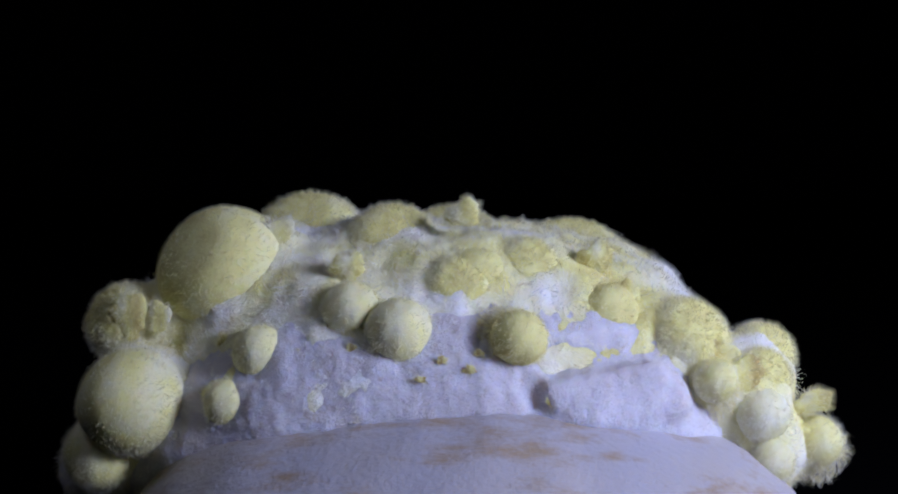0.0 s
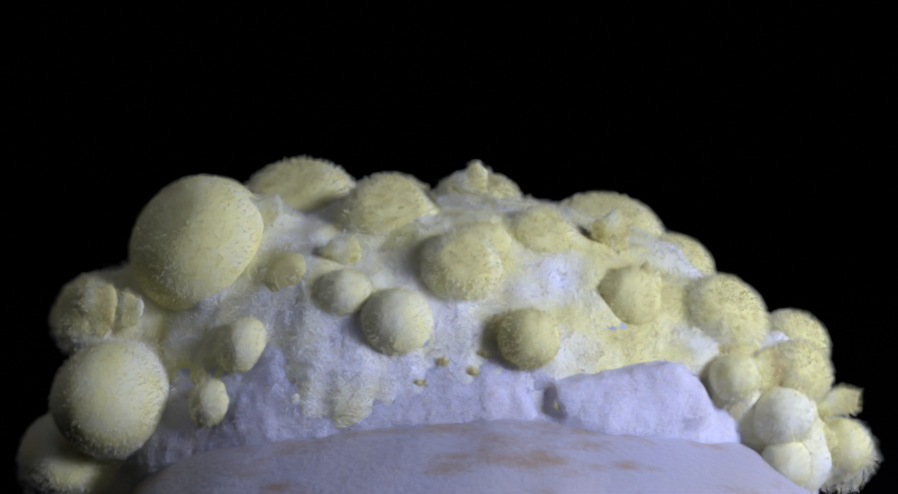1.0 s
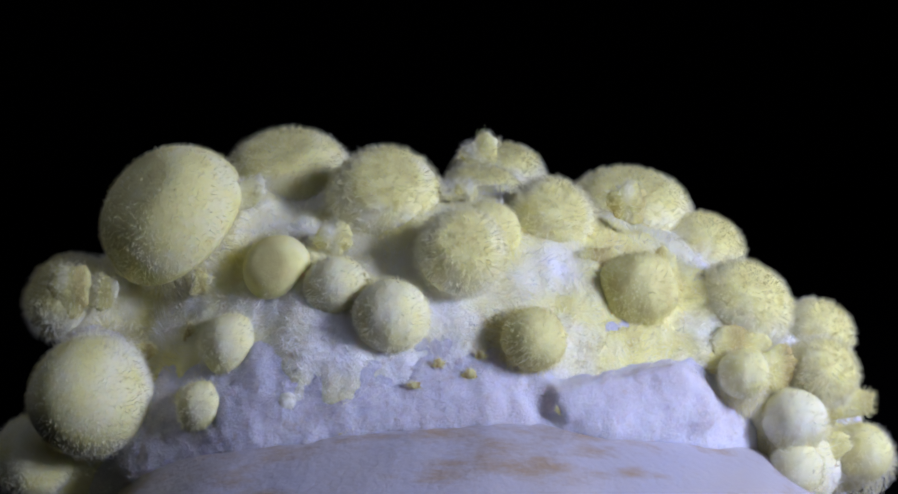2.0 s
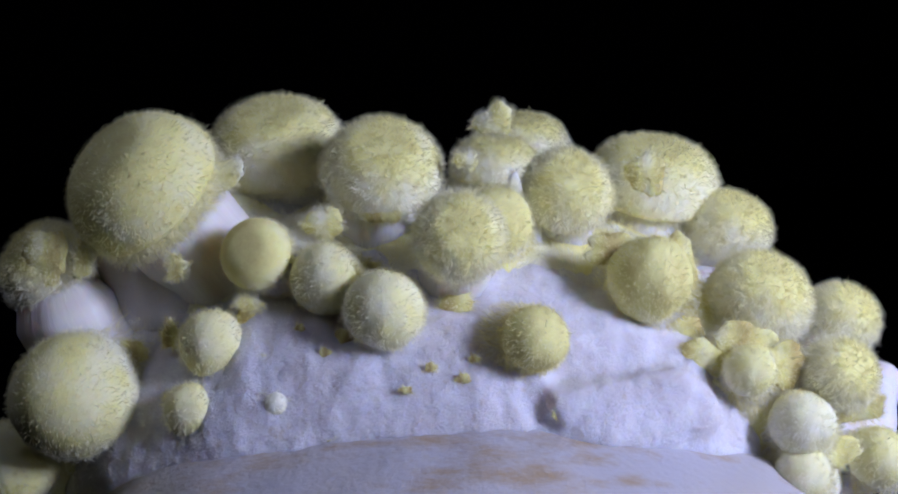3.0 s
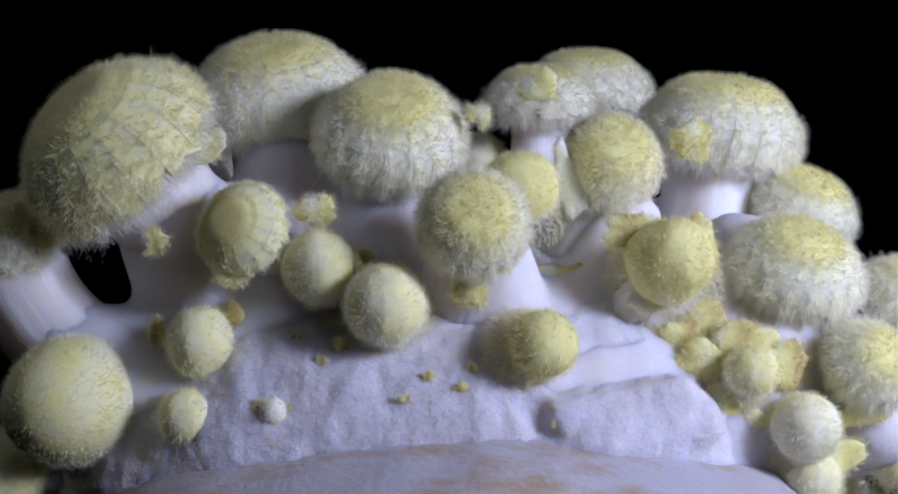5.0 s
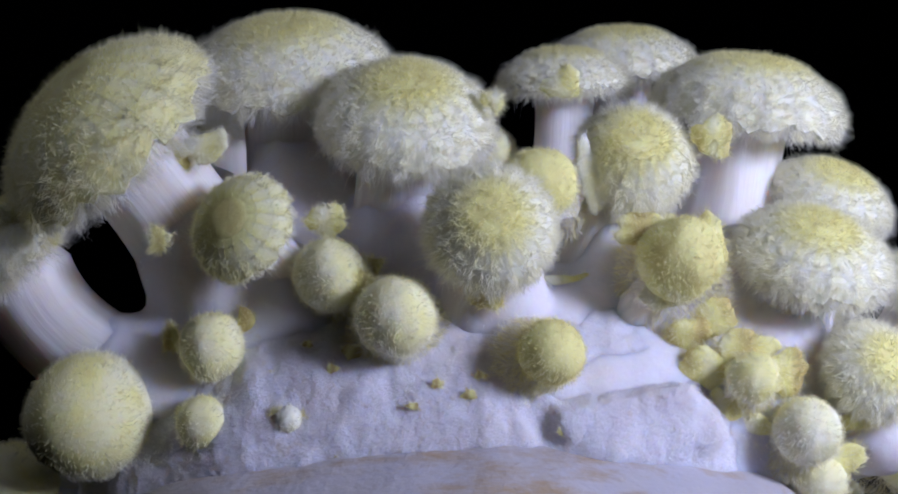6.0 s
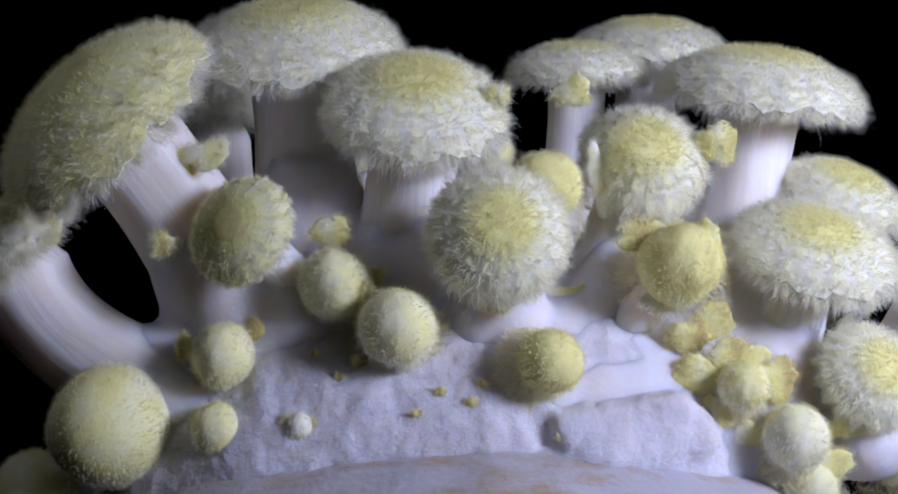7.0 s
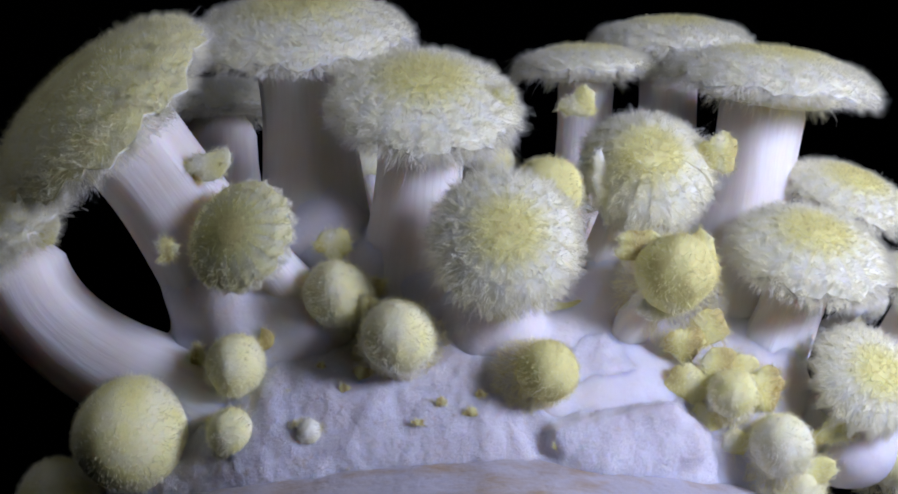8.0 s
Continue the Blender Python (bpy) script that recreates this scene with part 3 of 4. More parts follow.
# ---- mushrooms ----
mushroom([
    (0, -0.0728, 0.0049, 0.0746, -0.45, -0.65, 0.60, 0.0128),
    (0.75, -0.0741, 0.0025, 0.0793, -0.46, -0.63, 0.62, 0.0128),
    (1.5, -0.0754, 0.0001, 0.0839, -0.47, -0.61, 0.63, 0.0124),
    (3, -0.0784, -0.0035, 0.0950, -0.49, -0.57, 0.66, 0.0087),
    (3.5, -0.0800, -0.0047, 0.0984, -0.50, -0.56, 0.66, 0.0073),
    (4.5, -0.0823, -0.0072, 0.1049, -0.51, -0.53, 0.68, 0.0044),
    (6, -0.0896, -0.0073, 0.1150, -0.53, -0.48, 0.70, 0.0008),
    (7, -0.0933, -0.0073, 0.1217, -0.53, -0.48, 0.70, 0.0003),
    (8, -0.0963, -0.0071, 0.1276, -0.53, -0.48, 0.70, 0.0000)],
    radius=0.0333, high=0.3, root=(0.0445, 0.0104, -0.0670), lean=(0.53, 0.48, -0.7), thick=0.0138, flare=0.4,
    label="large tilted yellow cap with a pale rim on a leaning stem", seed=1, fringe=5000, bald=0.65, tone=1.12, rim=0.8, lump=0.012)
mushroom([
    (0, -0.0495, 0.0400, 0.0788, -0.10, -0.50, 0.86, 0.0126),
    (0.75, -0.0500, 0.0388, 0.0843, -0.09, -0.48, 0.87, 0.0126),
    (1.5, -0.0502, 0.0376, 0.0896, -0.08, -0.46, 0.88, 0.0126),
    (3, -0.0491, 0.0356, 0.1020, -0.06, -0.42, 0.91, 0.0088),
    (3.5, -0.0493, 0.0351, 0.1061, -0.05, -0.40, 0.91, 0.0073),
    (4.5, -0.0480, 0.0341, 0.1159, -0.04, -0.37, 0.93, 0.0041),
    (6, -0.0472, 0.0349, 0.1307, -0.02, -0.32, 0.95, 0.0007),
    (7, -0.0473, 0.0352, 0.1411, -0.02, -0.32, 0.95, 0.0003),
    (8, -0.0471, 0.0354, 0.1496, -0.02, -0.32, 0.95, 0.0000)],
    radius=0.0318, high=0.28, root=(0.0078, -0.0264, -0.0859), lean=(0.02, 0.32, -0.95), thick=0.0136,
    label="wide pale yellow shaggy cap on a thick white stem", seed=2)
mushroom([
    (0, -0.0198, 0.0124, 0.0788, 0.10, -0.68, 0.73, 0.0104),
    (0.75, -0.0202, 0.0108, 0.0832, 0.10, -0.66, 0.75, 0.0104),
    (1.5, -0.0200, 0.0091, 0.0874, 0.10, -0.64, 0.77, 0.0104),
    (3, -0.0177, 0.0059, 0.0978, 0.09, -0.59, 0.80, 0.0077),
    (3.5, -0.0173, 0.0050, 0.1009, 0.09, -0.58, 0.81, 0.0066),
    (4.5, -0.0154, 0.0030, 0.1072, 0.09, -0.55, 0.83, 0.0039),
    (6, -0.0130, 0.0036, 0.1173, 0.08, -0.51, 0.86, 0.0008),
    (7, -0.0117, 0.0038, 0.1235, 0.08, -0.51, 0.86, 0.0003),
    (8, -0.0100, 0.0039, 0.1292, 0.08, -0.51, 0.86, 0.0000)],
    radius=0.0255, high=0.3, root=(-0.0066, 0.0001, -0.0693), lean=(-0.08, 0.51, -0.86), thick=0.0116,
    label="shaggy yellow-white cap on a thick white stem", seed=3, flakes=[(0.0001, -0.0094, -0.0127, 0.0042, 0.0021, 0, 1.6), (0.0213, -0.0038, 0.0004, 0.003, 0.0024, 20, 1.0), (0.0099, -0.0055, -0.0148, 0.0038, 0.0021, 10, 0.3)])
mushroom([
    (0, -0.0005, -0.0096, 0.0686, 0.11, -0.84, 0.53, 0.0073),
    (0.75, -0.0005, -0.0127, 0.0729, 0.10, -0.85, 0.52, 0.0073),
    (1.5, -0.0002, -0.0158, 0.0765, 0.09, -0.86, 0.50, 0.0073),
    (3, 0.0016, -0.0225, 0.0825, 0.08, -0.87, 0.48, 0.0054),
    (3.5, 0.0019, -0.0246, 0.0842, 0.07, -0.88, 0.47, 0.0046),
    (4.5, 0.0039, -0.0289, 0.0876, 0.06, -0.89, 0.45, 0.0028),
    (6, 0.0073, -0.0289, 0.0904, 0.05, -0.90, 0.43, 0.0006),
    (7, 0.0090, -0.0290, 0.0920, 0.05, -0.90, 0.43, 0.0002),
    (8, 0.0110, -0.0290, 0.0942, 0.05, -0.90, 0.43, 0.0000)],
    radius=0.0180, high=0.4, root=(-0.0042, 0.0237, -0.0308), lean=(-0.05, 0.9, -0.43), thick=0.0084,
    label="round fuzzy cap facing outward with a brown veil scrap", seed=4, flakes=[(-0.0003, 0.0042, -0.017, 0.004, 0.0037, 0, 1.7)])
mushroom([
    (0, -0.0450, -0.0069, 0.0665, -0.21, -0.88, 0.42, 0.0050),
    (0.75, -0.0455, -0.0095, 0.0694, -0.23, -0.88, 0.42, 0.0047),
    (1.5, -0.0460, -0.0120, 0.0720, -0.25, -0.87, 0.42, 0.0044),
    (3, -0.0475, -0.0165, 0.0782, -0.28, -0.86, 0.42, 0.0036),
    (3.5, -0.0485, -0.0181, 0.0802, -0.30, -0.86, 0.42, 0.0031),
    (4.5, -0.0489, -0.0211, 0.0848, -0.32, -0.85, 0.42, 0.0019),
    (6, -0.0524, -0.0210, 0.0896, -0.36, -0.83, 0.43, 0.0003),
    (7, -0.0548, -0.0209, 0.0918, -0.36, -0.83, 0.43, 0.0001),
    (8, -0.0567, -0.0207, 0.0944, -0.36, -0.83, 0.43, 0.0000)],
    radius=0.0147, high=0.26, root=(0.0253, 0.0146, -0.034), lean=(0.36, 0.83, -0.43), thick=0.0064,
    label="small smooth yellow cap with a white frayed edge", seed=5, hair=0.0015, bald=0.93, tone=1.3, rim=0.75, lump=0.014, flakes=[(-0.0194, 0.0134, 0.0142, 0.0068, 0.0039, 10, 1.3), (-0.0092, 0.0118, 0.0173, 0.0057, 0.0033, -15, 0.9), (-0.0186, 0.0034, -0.0045, 0.0026, 0.0029, 0, 1.4), (-0.0006, -0.0013, -0.0121, 0.0032, 0.0014, 0, 1.3)])
mushroom([
    (0, -0.0993, 0.0034, 0.0577, -0.51, -0.61, 0.61, 0.0059),
    (0.75, -0.1013, 0.0020, 0.0589, -0.53, -0.58, 0.63, 0.0062),
    (1.5, -0.1028, 0.0009, 0.0608, -0.54, -0.54, 0.64, 0.0062),
    (3, -0.1031, 0.0006, 0.0725, -0.58, -0.46, 0.67, 0.0048),
    (3.5, -0.1044, 0.0002, 0.0758, -0.59, -0.44, 0.68, 0.0041),
    (4.5, -0.1077, -0.0009, 0.0800, -0.61, -0.39, 0.69, 0.0026),
    (6, -0.1122, -0.0018, 0.0843, -0.63, -0.31, 0.71, 0.0005),
    (7, -0.1168, -0.0019, 0.0877, -0.63, -0.31, 0.71, 0.0002),
    (8, -0.1216, -0.0016, 0.0921, -0.63, -0.31, 0.71, 0.0000)],
    radius=0.0196, high=0.4, root=(0.0687, -0.007, -0.0531), lean=(0.12, 0.1, -0.99), thick=0.0122, flare=0.5,
    label="pale cap with a torn veil on a long leaning stem", seed=6, fringe=1500, flakes=[(0.0049, -0.0097, 0.0033, 0.0051, 0.0063, 0, 1.5), (0.0131, -0.0097, 0.0025, 0.0033, 0.0045, 0, 1.2)])
mushroom([
    (0, -0.0788, 0.0869, 0.0535, 0.00, -0.32, 0.95, 0.0102),
    (0.75, -0.0774, 0.0869, 0.0579, -0.01, -0.26, 0.96, 0.0102),
    (1.5, -0.0760, 0.0871, 0.0629, -0.03, -0.21, 0.98, 0.0101),
    (3, -0.0730, 0.0892, 0.0797, -0.05, -0.11, 0.99, 0.0072),
    (3.5, -0.0731, 0.0898, 0.0851, -0.06, -0.07, 1.00, 0.0060),
    (4.5, -0.0728, 0.0910, 0.0961, -0.08, 0.00, 1.00, 0.0028),
    (6, -0.0811, 0.0915, 0.1106, -0.10, 0.10, 0.99, 0.0004),
    (7, -0.0829, 0.0918, 0.1181, -0.10, 0.10, 0.99, 0.0001),
    (8, -0.0830, 0.0921, 0.1263, -0.10, 0.10, 0.99, 0.0000)],
    radius=0.0249, high=0.4, root=(0.0202, -0.0679, -0.0617), lean=(0.1, -0.1, -0.99), thick=0.0117,
    label="white funnel-shaped cap half hidden behind a stem", seed=7, fringe=1500, tone=0.3)
mushroom([
    (0, -0.0009, 0.0682, 0.0716, 0.00, -0.30, 0.95, 0.0091),
    (0.75, 0.0012, 0.0688, 0.0766, 0.00, -0.27, 0.96, 0.0091),
    (1.5, 0.0039, 0.0693, 0.0816, 0.00, -0.24, 0.97, 0.0091),
    (3, 0.0129, 0.0707, 0.0943, 0.00, -0.18, 0.98, 0.0067),
    (3.5, 0.0157, 0.0714, 0.0989, 0.00, -0.16, 0.99, 0.0055),
    (4.5, 0.0234, 0.0728, 0.1112, 0.00, -0.11, 0.99, 0.0029),
    (6, 0.0320, 0.0744, 0.1270, 0.00, -0.05, 1.00, 0.0006),
    (7, 0.0360, 0.0749, 0.1345, 0.00, -0.05, 1.00, 0.0002),
    (8, 0.0402, 0.0751, 0.1411, 0.00, -0.05, 1.00, 0.0000)],
    radius=0.0223, high=0.26, root=(-0.0111, -0.0507, -0.0833), lean=(-0, 0.05, -1), thick=0.0086,
    label="flat pale cap seen from its edge on a slim stem", seed=8, fringe=1500)
mushroom([
    (0, -0.0032, 0.1082, 0.0719, 0.00, -0.30, 0.95, 0.0109),
    (0.75, 0.0024, 0.1090, 0.0783, 0.00, -0.28, 0.96, 0.0106),
    (1.5, 0.0083, 0.1099, 0.0845, 0.00, -0.26, 0.97, 0.0101),
    (3, 0.0224, 0.1118, 0.0984, 0.00, -0.21, 0.98, 0.0071),
    (3.5, 0.0269, 0.1125, 0.1034, 0.00, -0.20, 0.98, 0.0059),
    (4.5, 0.0392, 0.1139, 0.1150, 0.00, -0.17, 0.99, 0.0036),
    (6, 0.0547, 0.1159, 0.1342, 0.00, -0.12, 0.99, 0.0007),
    (7, 0.0643, 0.1166, 0.1436, 0.00, -0.12, 0.99, 0.0003),
    (8, 0.0745, 0.1170, 0.1523, 0.00, -0.12, 0.99, 0.0000)],
    radius=0.0282, high=0.24, root=(-0.0153, -0.0922, -0.0934), lean=(-0, 0.12, -0.99), thick=0.0102,
    label="flat pale yellow cap at the back of the cluster", seed=9, fringe=1500)
mushroom([
    (0, 0.0368, 0.0498, 0.0702, 0.10, -0.40, 0.91, 0.0133),
    (0.75, 0.0420, 0.0503, 0.0743, 0.10, -0.37, 0.92, 0.0133),
    (1.5, 0.0472, 0.0507, 0.0787, 0.10, -0.34, 0.94, 0.0133),
    (3, 0.0581, 0.0512, 0.0917, 0.10, -0.27, 0.96, 0.0113),
    (3.5, 0.0618, 0.0515, 0.0964, 0.10, -0.24, 0.96, 0.0100),
    (4.5, 0.0730, 0.0523, 0.1059, 0.10, -0.19, 0.98, 0.0064),
    (6, 0.0839, 0.0541, 0.1216, 0.10, -0.12, 0.99, 0.0013),
    (7, 0.0894, 0.0548, 0.1293, 0.10, -0.12, 0.99, 0.0004),
    (8, 0.0951, 0.0552, 0.1366, 0.10, -0.12, 0.99, 0.0000)],
    radius=0.0325, high=0.26, root=(-0.0255, -0.0462, -0.084), lean=(-0.1, 0.12, -0.99), thick=0.0128,
    label="broad flat shaggy cap on a stout white stem", seed=10, fringe=1500)
mushroom([
    (0, 0.0191, 0.0017, 0.0711, 0.11, -0.75, 0.65, 0.0051),
    (0.75, 0.0200, 0.0030, 0.0758, 0.09, -0.76, 0.64, 0.0051),
    (1.5, 0.0217, 0.0043, 0.0801, 0.08, -0.76, 0.64, 0.0050),
    (3, 0.0288, 0.0068, 0.0898, 0.05, -0.77, 0.64, 0.0040),
    (3.5, 0.0311, 0.0076, 0.0926, 0.04, -0.77, 0.63, 0.0036),
    (4.5, 0.0375, 0.0088, 0.0972, 0.03, -0.78, 0.63, 0.0025),
    (6, 0.0446, 0.0089, 0.1038, 0.00, -0.78, 0.62, 0.0004),
    (7, 0.0476, 0.0087, 0.1065, 0.00, -0.78, 0.62, 0.0001),
    (8, 0.0506, 0.0084, 0.1095, 0.00, -0.78, 0.62, 0.0000)],
    radius=0.0195, high=0.46, root=(-0.0151, -0.004, -0.051), lean=(-0, 0.78, -0.62), thick=0.0091,
    label="folded fuzzy yellow cap with a torn side flap", seed=11, lump=0.07, fold=[(205, 50, 30), (320, 45, 14)], flakes=[(0.02, 0.0007, 0.0047, 0.005, 0.0053, 0, 1.4), (-0.0185, 0.0017, 0.018, 0.005, 0.0038, -30, 1.1), (0.0038, 0.0003, -0.0166, 0.0063, 0.0019, 0, 1.6), (-0.0111, -0.0047, -0.0052, 0.0034, 0.0093, -15, 0.5)])
mushroom([
    (0, 0.0646, -0.0082, 0.0563, 0.20, -0.61, 0.76, 0.0068),
    (0.75, 0.0677, -0.0069, 0.0599, 0.19, -0.60, 0.78, 0.0067),
    (1.5, 0.0708, -0.0057, 0.0628, 0.18, -0.58, 0.79, 0.0065),
    (3, 0.0768, -0.0042, 0.0668, 0.15, -0.55, 0.82, 0.0048),
    (3.5, 0.0785, -0.0035, 0.0684, 0.14, -0.54, 0.83, 0.0040),
    (4.5, 0.0834, -0.0020, 0.0739, 0.13, -0.52, 0.85, 0.0019),
    (6, 0.0893, -0.0004, 0.0819, 0.10, -0.48, 0.87, 0.0002),
    (7, 0.0918, 0.0001, 0.0852, 0.10, -0.48, 0.87, 0.0000),
    (8, 0.0942, 0.0005, 0.0887, 0.10, -0.48, 0.87, 0.0000)],
    radius=0.0208, high=0.32, root=(-0.02, -0.0075, -0.0466), lean=(-0.1, 0.48, -0.87), thick=0.0083,
    label="fuzzy yellow-white cap on a smooth white stem", seed=12)
mushroom([
    (0, 0.0569, 0.0373, 0.0622, 0.21, -0.52, 0.83, 0.0061),
    (0.75, 0.0623, 0.0379, 0.0665, 0.21, -0.50, 0.84, 0.0058),
    (1.5, 0.0679, 0.0385, 0.0703, 0.22, -0.48, 0.85, 0.0055),
    (3, 0.0789, 0.0391, 0.0792, 0.23, -0.44, 0.87, 0.0043),
    (3.5, 0.0829, 0.0393, 0.0816, 0.24, -0.43, 0.87, 0.0037),
    (4.5, 0.0944, 0.0395, 0.0852, 0.24, -0.40, 0.88, 0.0022),
    (6, 0.1063, 0.0411, 0.0931, 0.26, -0.36, 0.90, 0.0003),
    (7, 0.1119, 0.0417, 0.0970, 0.26, -0.36, 0.90, 0.0001),
    (8, 0.1174, 0.0420, 0.1014, 0.26, -0.36, 0.90, 0.0000)],
    radius=0.0189, high=0.3, root=(-0.0334, -0.0324, -0.0471), lean=(-0.26, 0.36, -0.9), thick=0.0069,
    label="shaggy drooping cap at the edge of the cluster", seed=13)
mushroom([
    (0, 0.0853, -0.0095, 0.0443, 0.33, -0.77, 0.55, 0.0030),
    (0.75, 0.0875, -0.0109, 0.0461, 0.33, -0.77, 0.54, 0.0028),
    (1.5, 0.0898, -0.0125, 0.0473, 0.32, -0.78, 0.54, 0.0027),
    (3, 0.0935, -0.0165, 0.0492, 0.32, -0.79, 0.53, 0.0021),
    (3.5, 0.0945, -0.0176, 0.0501, 0.31, -0.79, 0.52, 0.0018),
    (4.5, 0.0980, -0.0195, 0.0538, 0.31, -0.80, 0.52, 0.0012),
    (6, 0.1001, -0.0185, 0.0549, 0.30, -0.81, 0.51, 0.0003),
    (7, 0.1023, -0.0180, 0.0556, 0.30, -0.81, 0.51, 0.0001),
    (8, 0.1051, -0.0175, 0.0571, 0.30, -0.81, 0.51, 0.0000)],
    radius=0.0142, high=0.4, root=(-0.0098, 0.0251, -0.0219), lean=(-0.3, 0.81, -0.51), thick=0.0074,
    label="rounded fuzzy pale cap low on the cluster", seed=14, wool=2)
mushroom([
    (0, 0.0890, 0.0038, 0.0487, 0.31, -0.62, 0.72, 0.0046),
    (0.75, 0.0908, 0.0052, 0.0503, 0.31, -0.59, 0.74, 0.0043),
    (1.5, 0.0933, 0.0065, 0.0519, 0.31, -0.57, 0.76, 0.0040),
    (3, 0.1013, 0.0090, 0.0581, 0.31, -0.52, 0.80, 0.0031),
    (3.5, 0.1045, 0.0099, 0.0601, 0.31, -0.50, 0.81, 0.0026),
    (4.5, 0.1142, 0.0117, 0.0641, 0.31, -0.46, 0.83, 0.0013),
    (6, 0.1246, 0.0134, 0.0704, 0.30, -0.41, 0.86, 0.0003),
    (7, 0.1292, 0.0140, 0.0732, 0.30, -0.41, 0.86, 0.0001),
    (8, 0.1335, 0.0145, 0.0764, 0.30, -0.41, 0.86, 0.0000)],
    radius=0.0156, high=0.4, root=(-0.0301, -0.0215, -0.0374), lean=(-0.3, 0.41, -0.86), thick=0.0071,
    label="pale shaggy cap at the far edge", seed=15, wool=2)
button([
    (0, -0.0911, -0.0162, 0.0383, -0.20, -0.95, 0.25),
    (0.75, -0.0913, -0.0171, 0.0400, -0.20, -0.95, 0.25),
    (1.5, -0.0913, -0.0180, 0.0413, -0.20, -0.95, 0.25),
    (3, -0.0897, -0.0186, 0.0437, -0.20, -0.95, 0.25),
    (3.5, -0.0900, -0.0190, 0.0442, -0.20, -0.95, 0.25),
    (4.5, -0.0894, -0.0197, 0.0454, -0.20, -0.95, 0.25),
    (6, -0.0878, -0.0203, 0.0431, -0.20, -0.95, 0.25),
    (7, -0.0865, -0.0201, 0.0422, -0.20, -0.95, 0.25),
    (8, -0.0845, -0.0195, 0.0423, -0.20, -0.95, 0.25)],
    radius=0.0152, tall=1.05, root=(0.0055, 0.0105, -0.0048), thick=0.0084,
    label="large round yellow button with a pale shiny crown", seed=20, bald=0.55, tone=0.9, low=0.5, lump=0.03, flakes=[(0.012, 0.0071, 0.0085, 0.0033, 0.0036, 0, 1.7), (0.0123, 0.0081, -0.0002, 0.0027, 0.0033, 0, 1.7), (0.0103, 0.0092, -0.0091, 0.0034, 0.0024, 0, 1.5)])
button([
    (0, -0.0555, -0.0182, 0.0519, 0.00, -0.85, 0.53),
    (0.75, -0.0559, -0.0182, 0.0531, 0.00, -0.85, 0.53),
    (1.5, -0.0563, -0.0179, 0.0538, 0.00, -0.85, 0.53),
    (3, -0.0570, -0.0191, 0.0561, 0.00, -0.85, 0.53),
    (3.5, -0.0578, -0.0196, 0.0567, 0.00, -0.85, 0.53),
    (4.5, -0.0582, -0.0203, 0.0583, 0.00, -0.85, 0.53),
    (6, -0.0587, -0.0198, 0.0595, 0.00, -0.85, 0.53),
    (7, -0.0586, -0.0197, 0.0595, 0.00, -0.85, 0.53),
    (8, -0.0579, -0.0195, 0.0600, 0.00, -0.85, 0.53)],
    radius=0.0078, tall=1.15, root=(0.0179, 0.0155, -0.0185), thick=0.0035,
    label="small oval yellow button", seed=21, bald=0.25, flakes=[(0.0081, 0.0034, 0.0026, 0.0037, 0.0059, 0, 1.87), (-0.0104, 0.0041, 0.0014, 0.0022, 0.003, 0, 1.76), (0.0143, 0.0066, 0.004, 0.0027, 0.0022, 30, 1.32)])
button([
    (0, -0.0637, -0.0254, 0.0400, 0.00, -0.85, 0.53),
    (0.75, -0.0633, -0.0251, 0.0405, 0.00, -0.85, 0.53),
    (1.5, -0.0628, -0.0256, 0.0408, 0.00, -0.85, 0.53),
    (3, -0.0608, -0.0266, 0.0421, 0.00, -0.85, 0.53),
    (3.5, -0.0610, -0.0267, 0.0422, 0.00, -0.85, 0.53),
    (4.5, -0.0608, -0.0271, 0.0429, 0.00, -0.85, 0.53),
    (6, -0.0596, -0.0274, 0.0430, 0.00, -0.85, 0.53),
    (7, -0.0589, -0.0276, 0.0433, 0.00, -0.85, 0.53),
    (8, -0.0577, -0.0277, 0.0445, 0.00, -0.85, 0.53)],
    radius=0.0062, tall=1.05, root=(0.0186, 0.0187, -0.0143), thick=0.0028,
    label="tiny yellow button in a torn veil", seed=22, bald=0.25, flakes=[(0.004, 0.0019, -0.0017, 0.002, 0.0032, 0, 1.6), (0.0004, 0.0013, -0.0067, 0.0041, 0.0015, 10, 1.6), (-0.0047, 0.0021, 0.0012, 0.0015, 0.0026, 0, 1.5)])
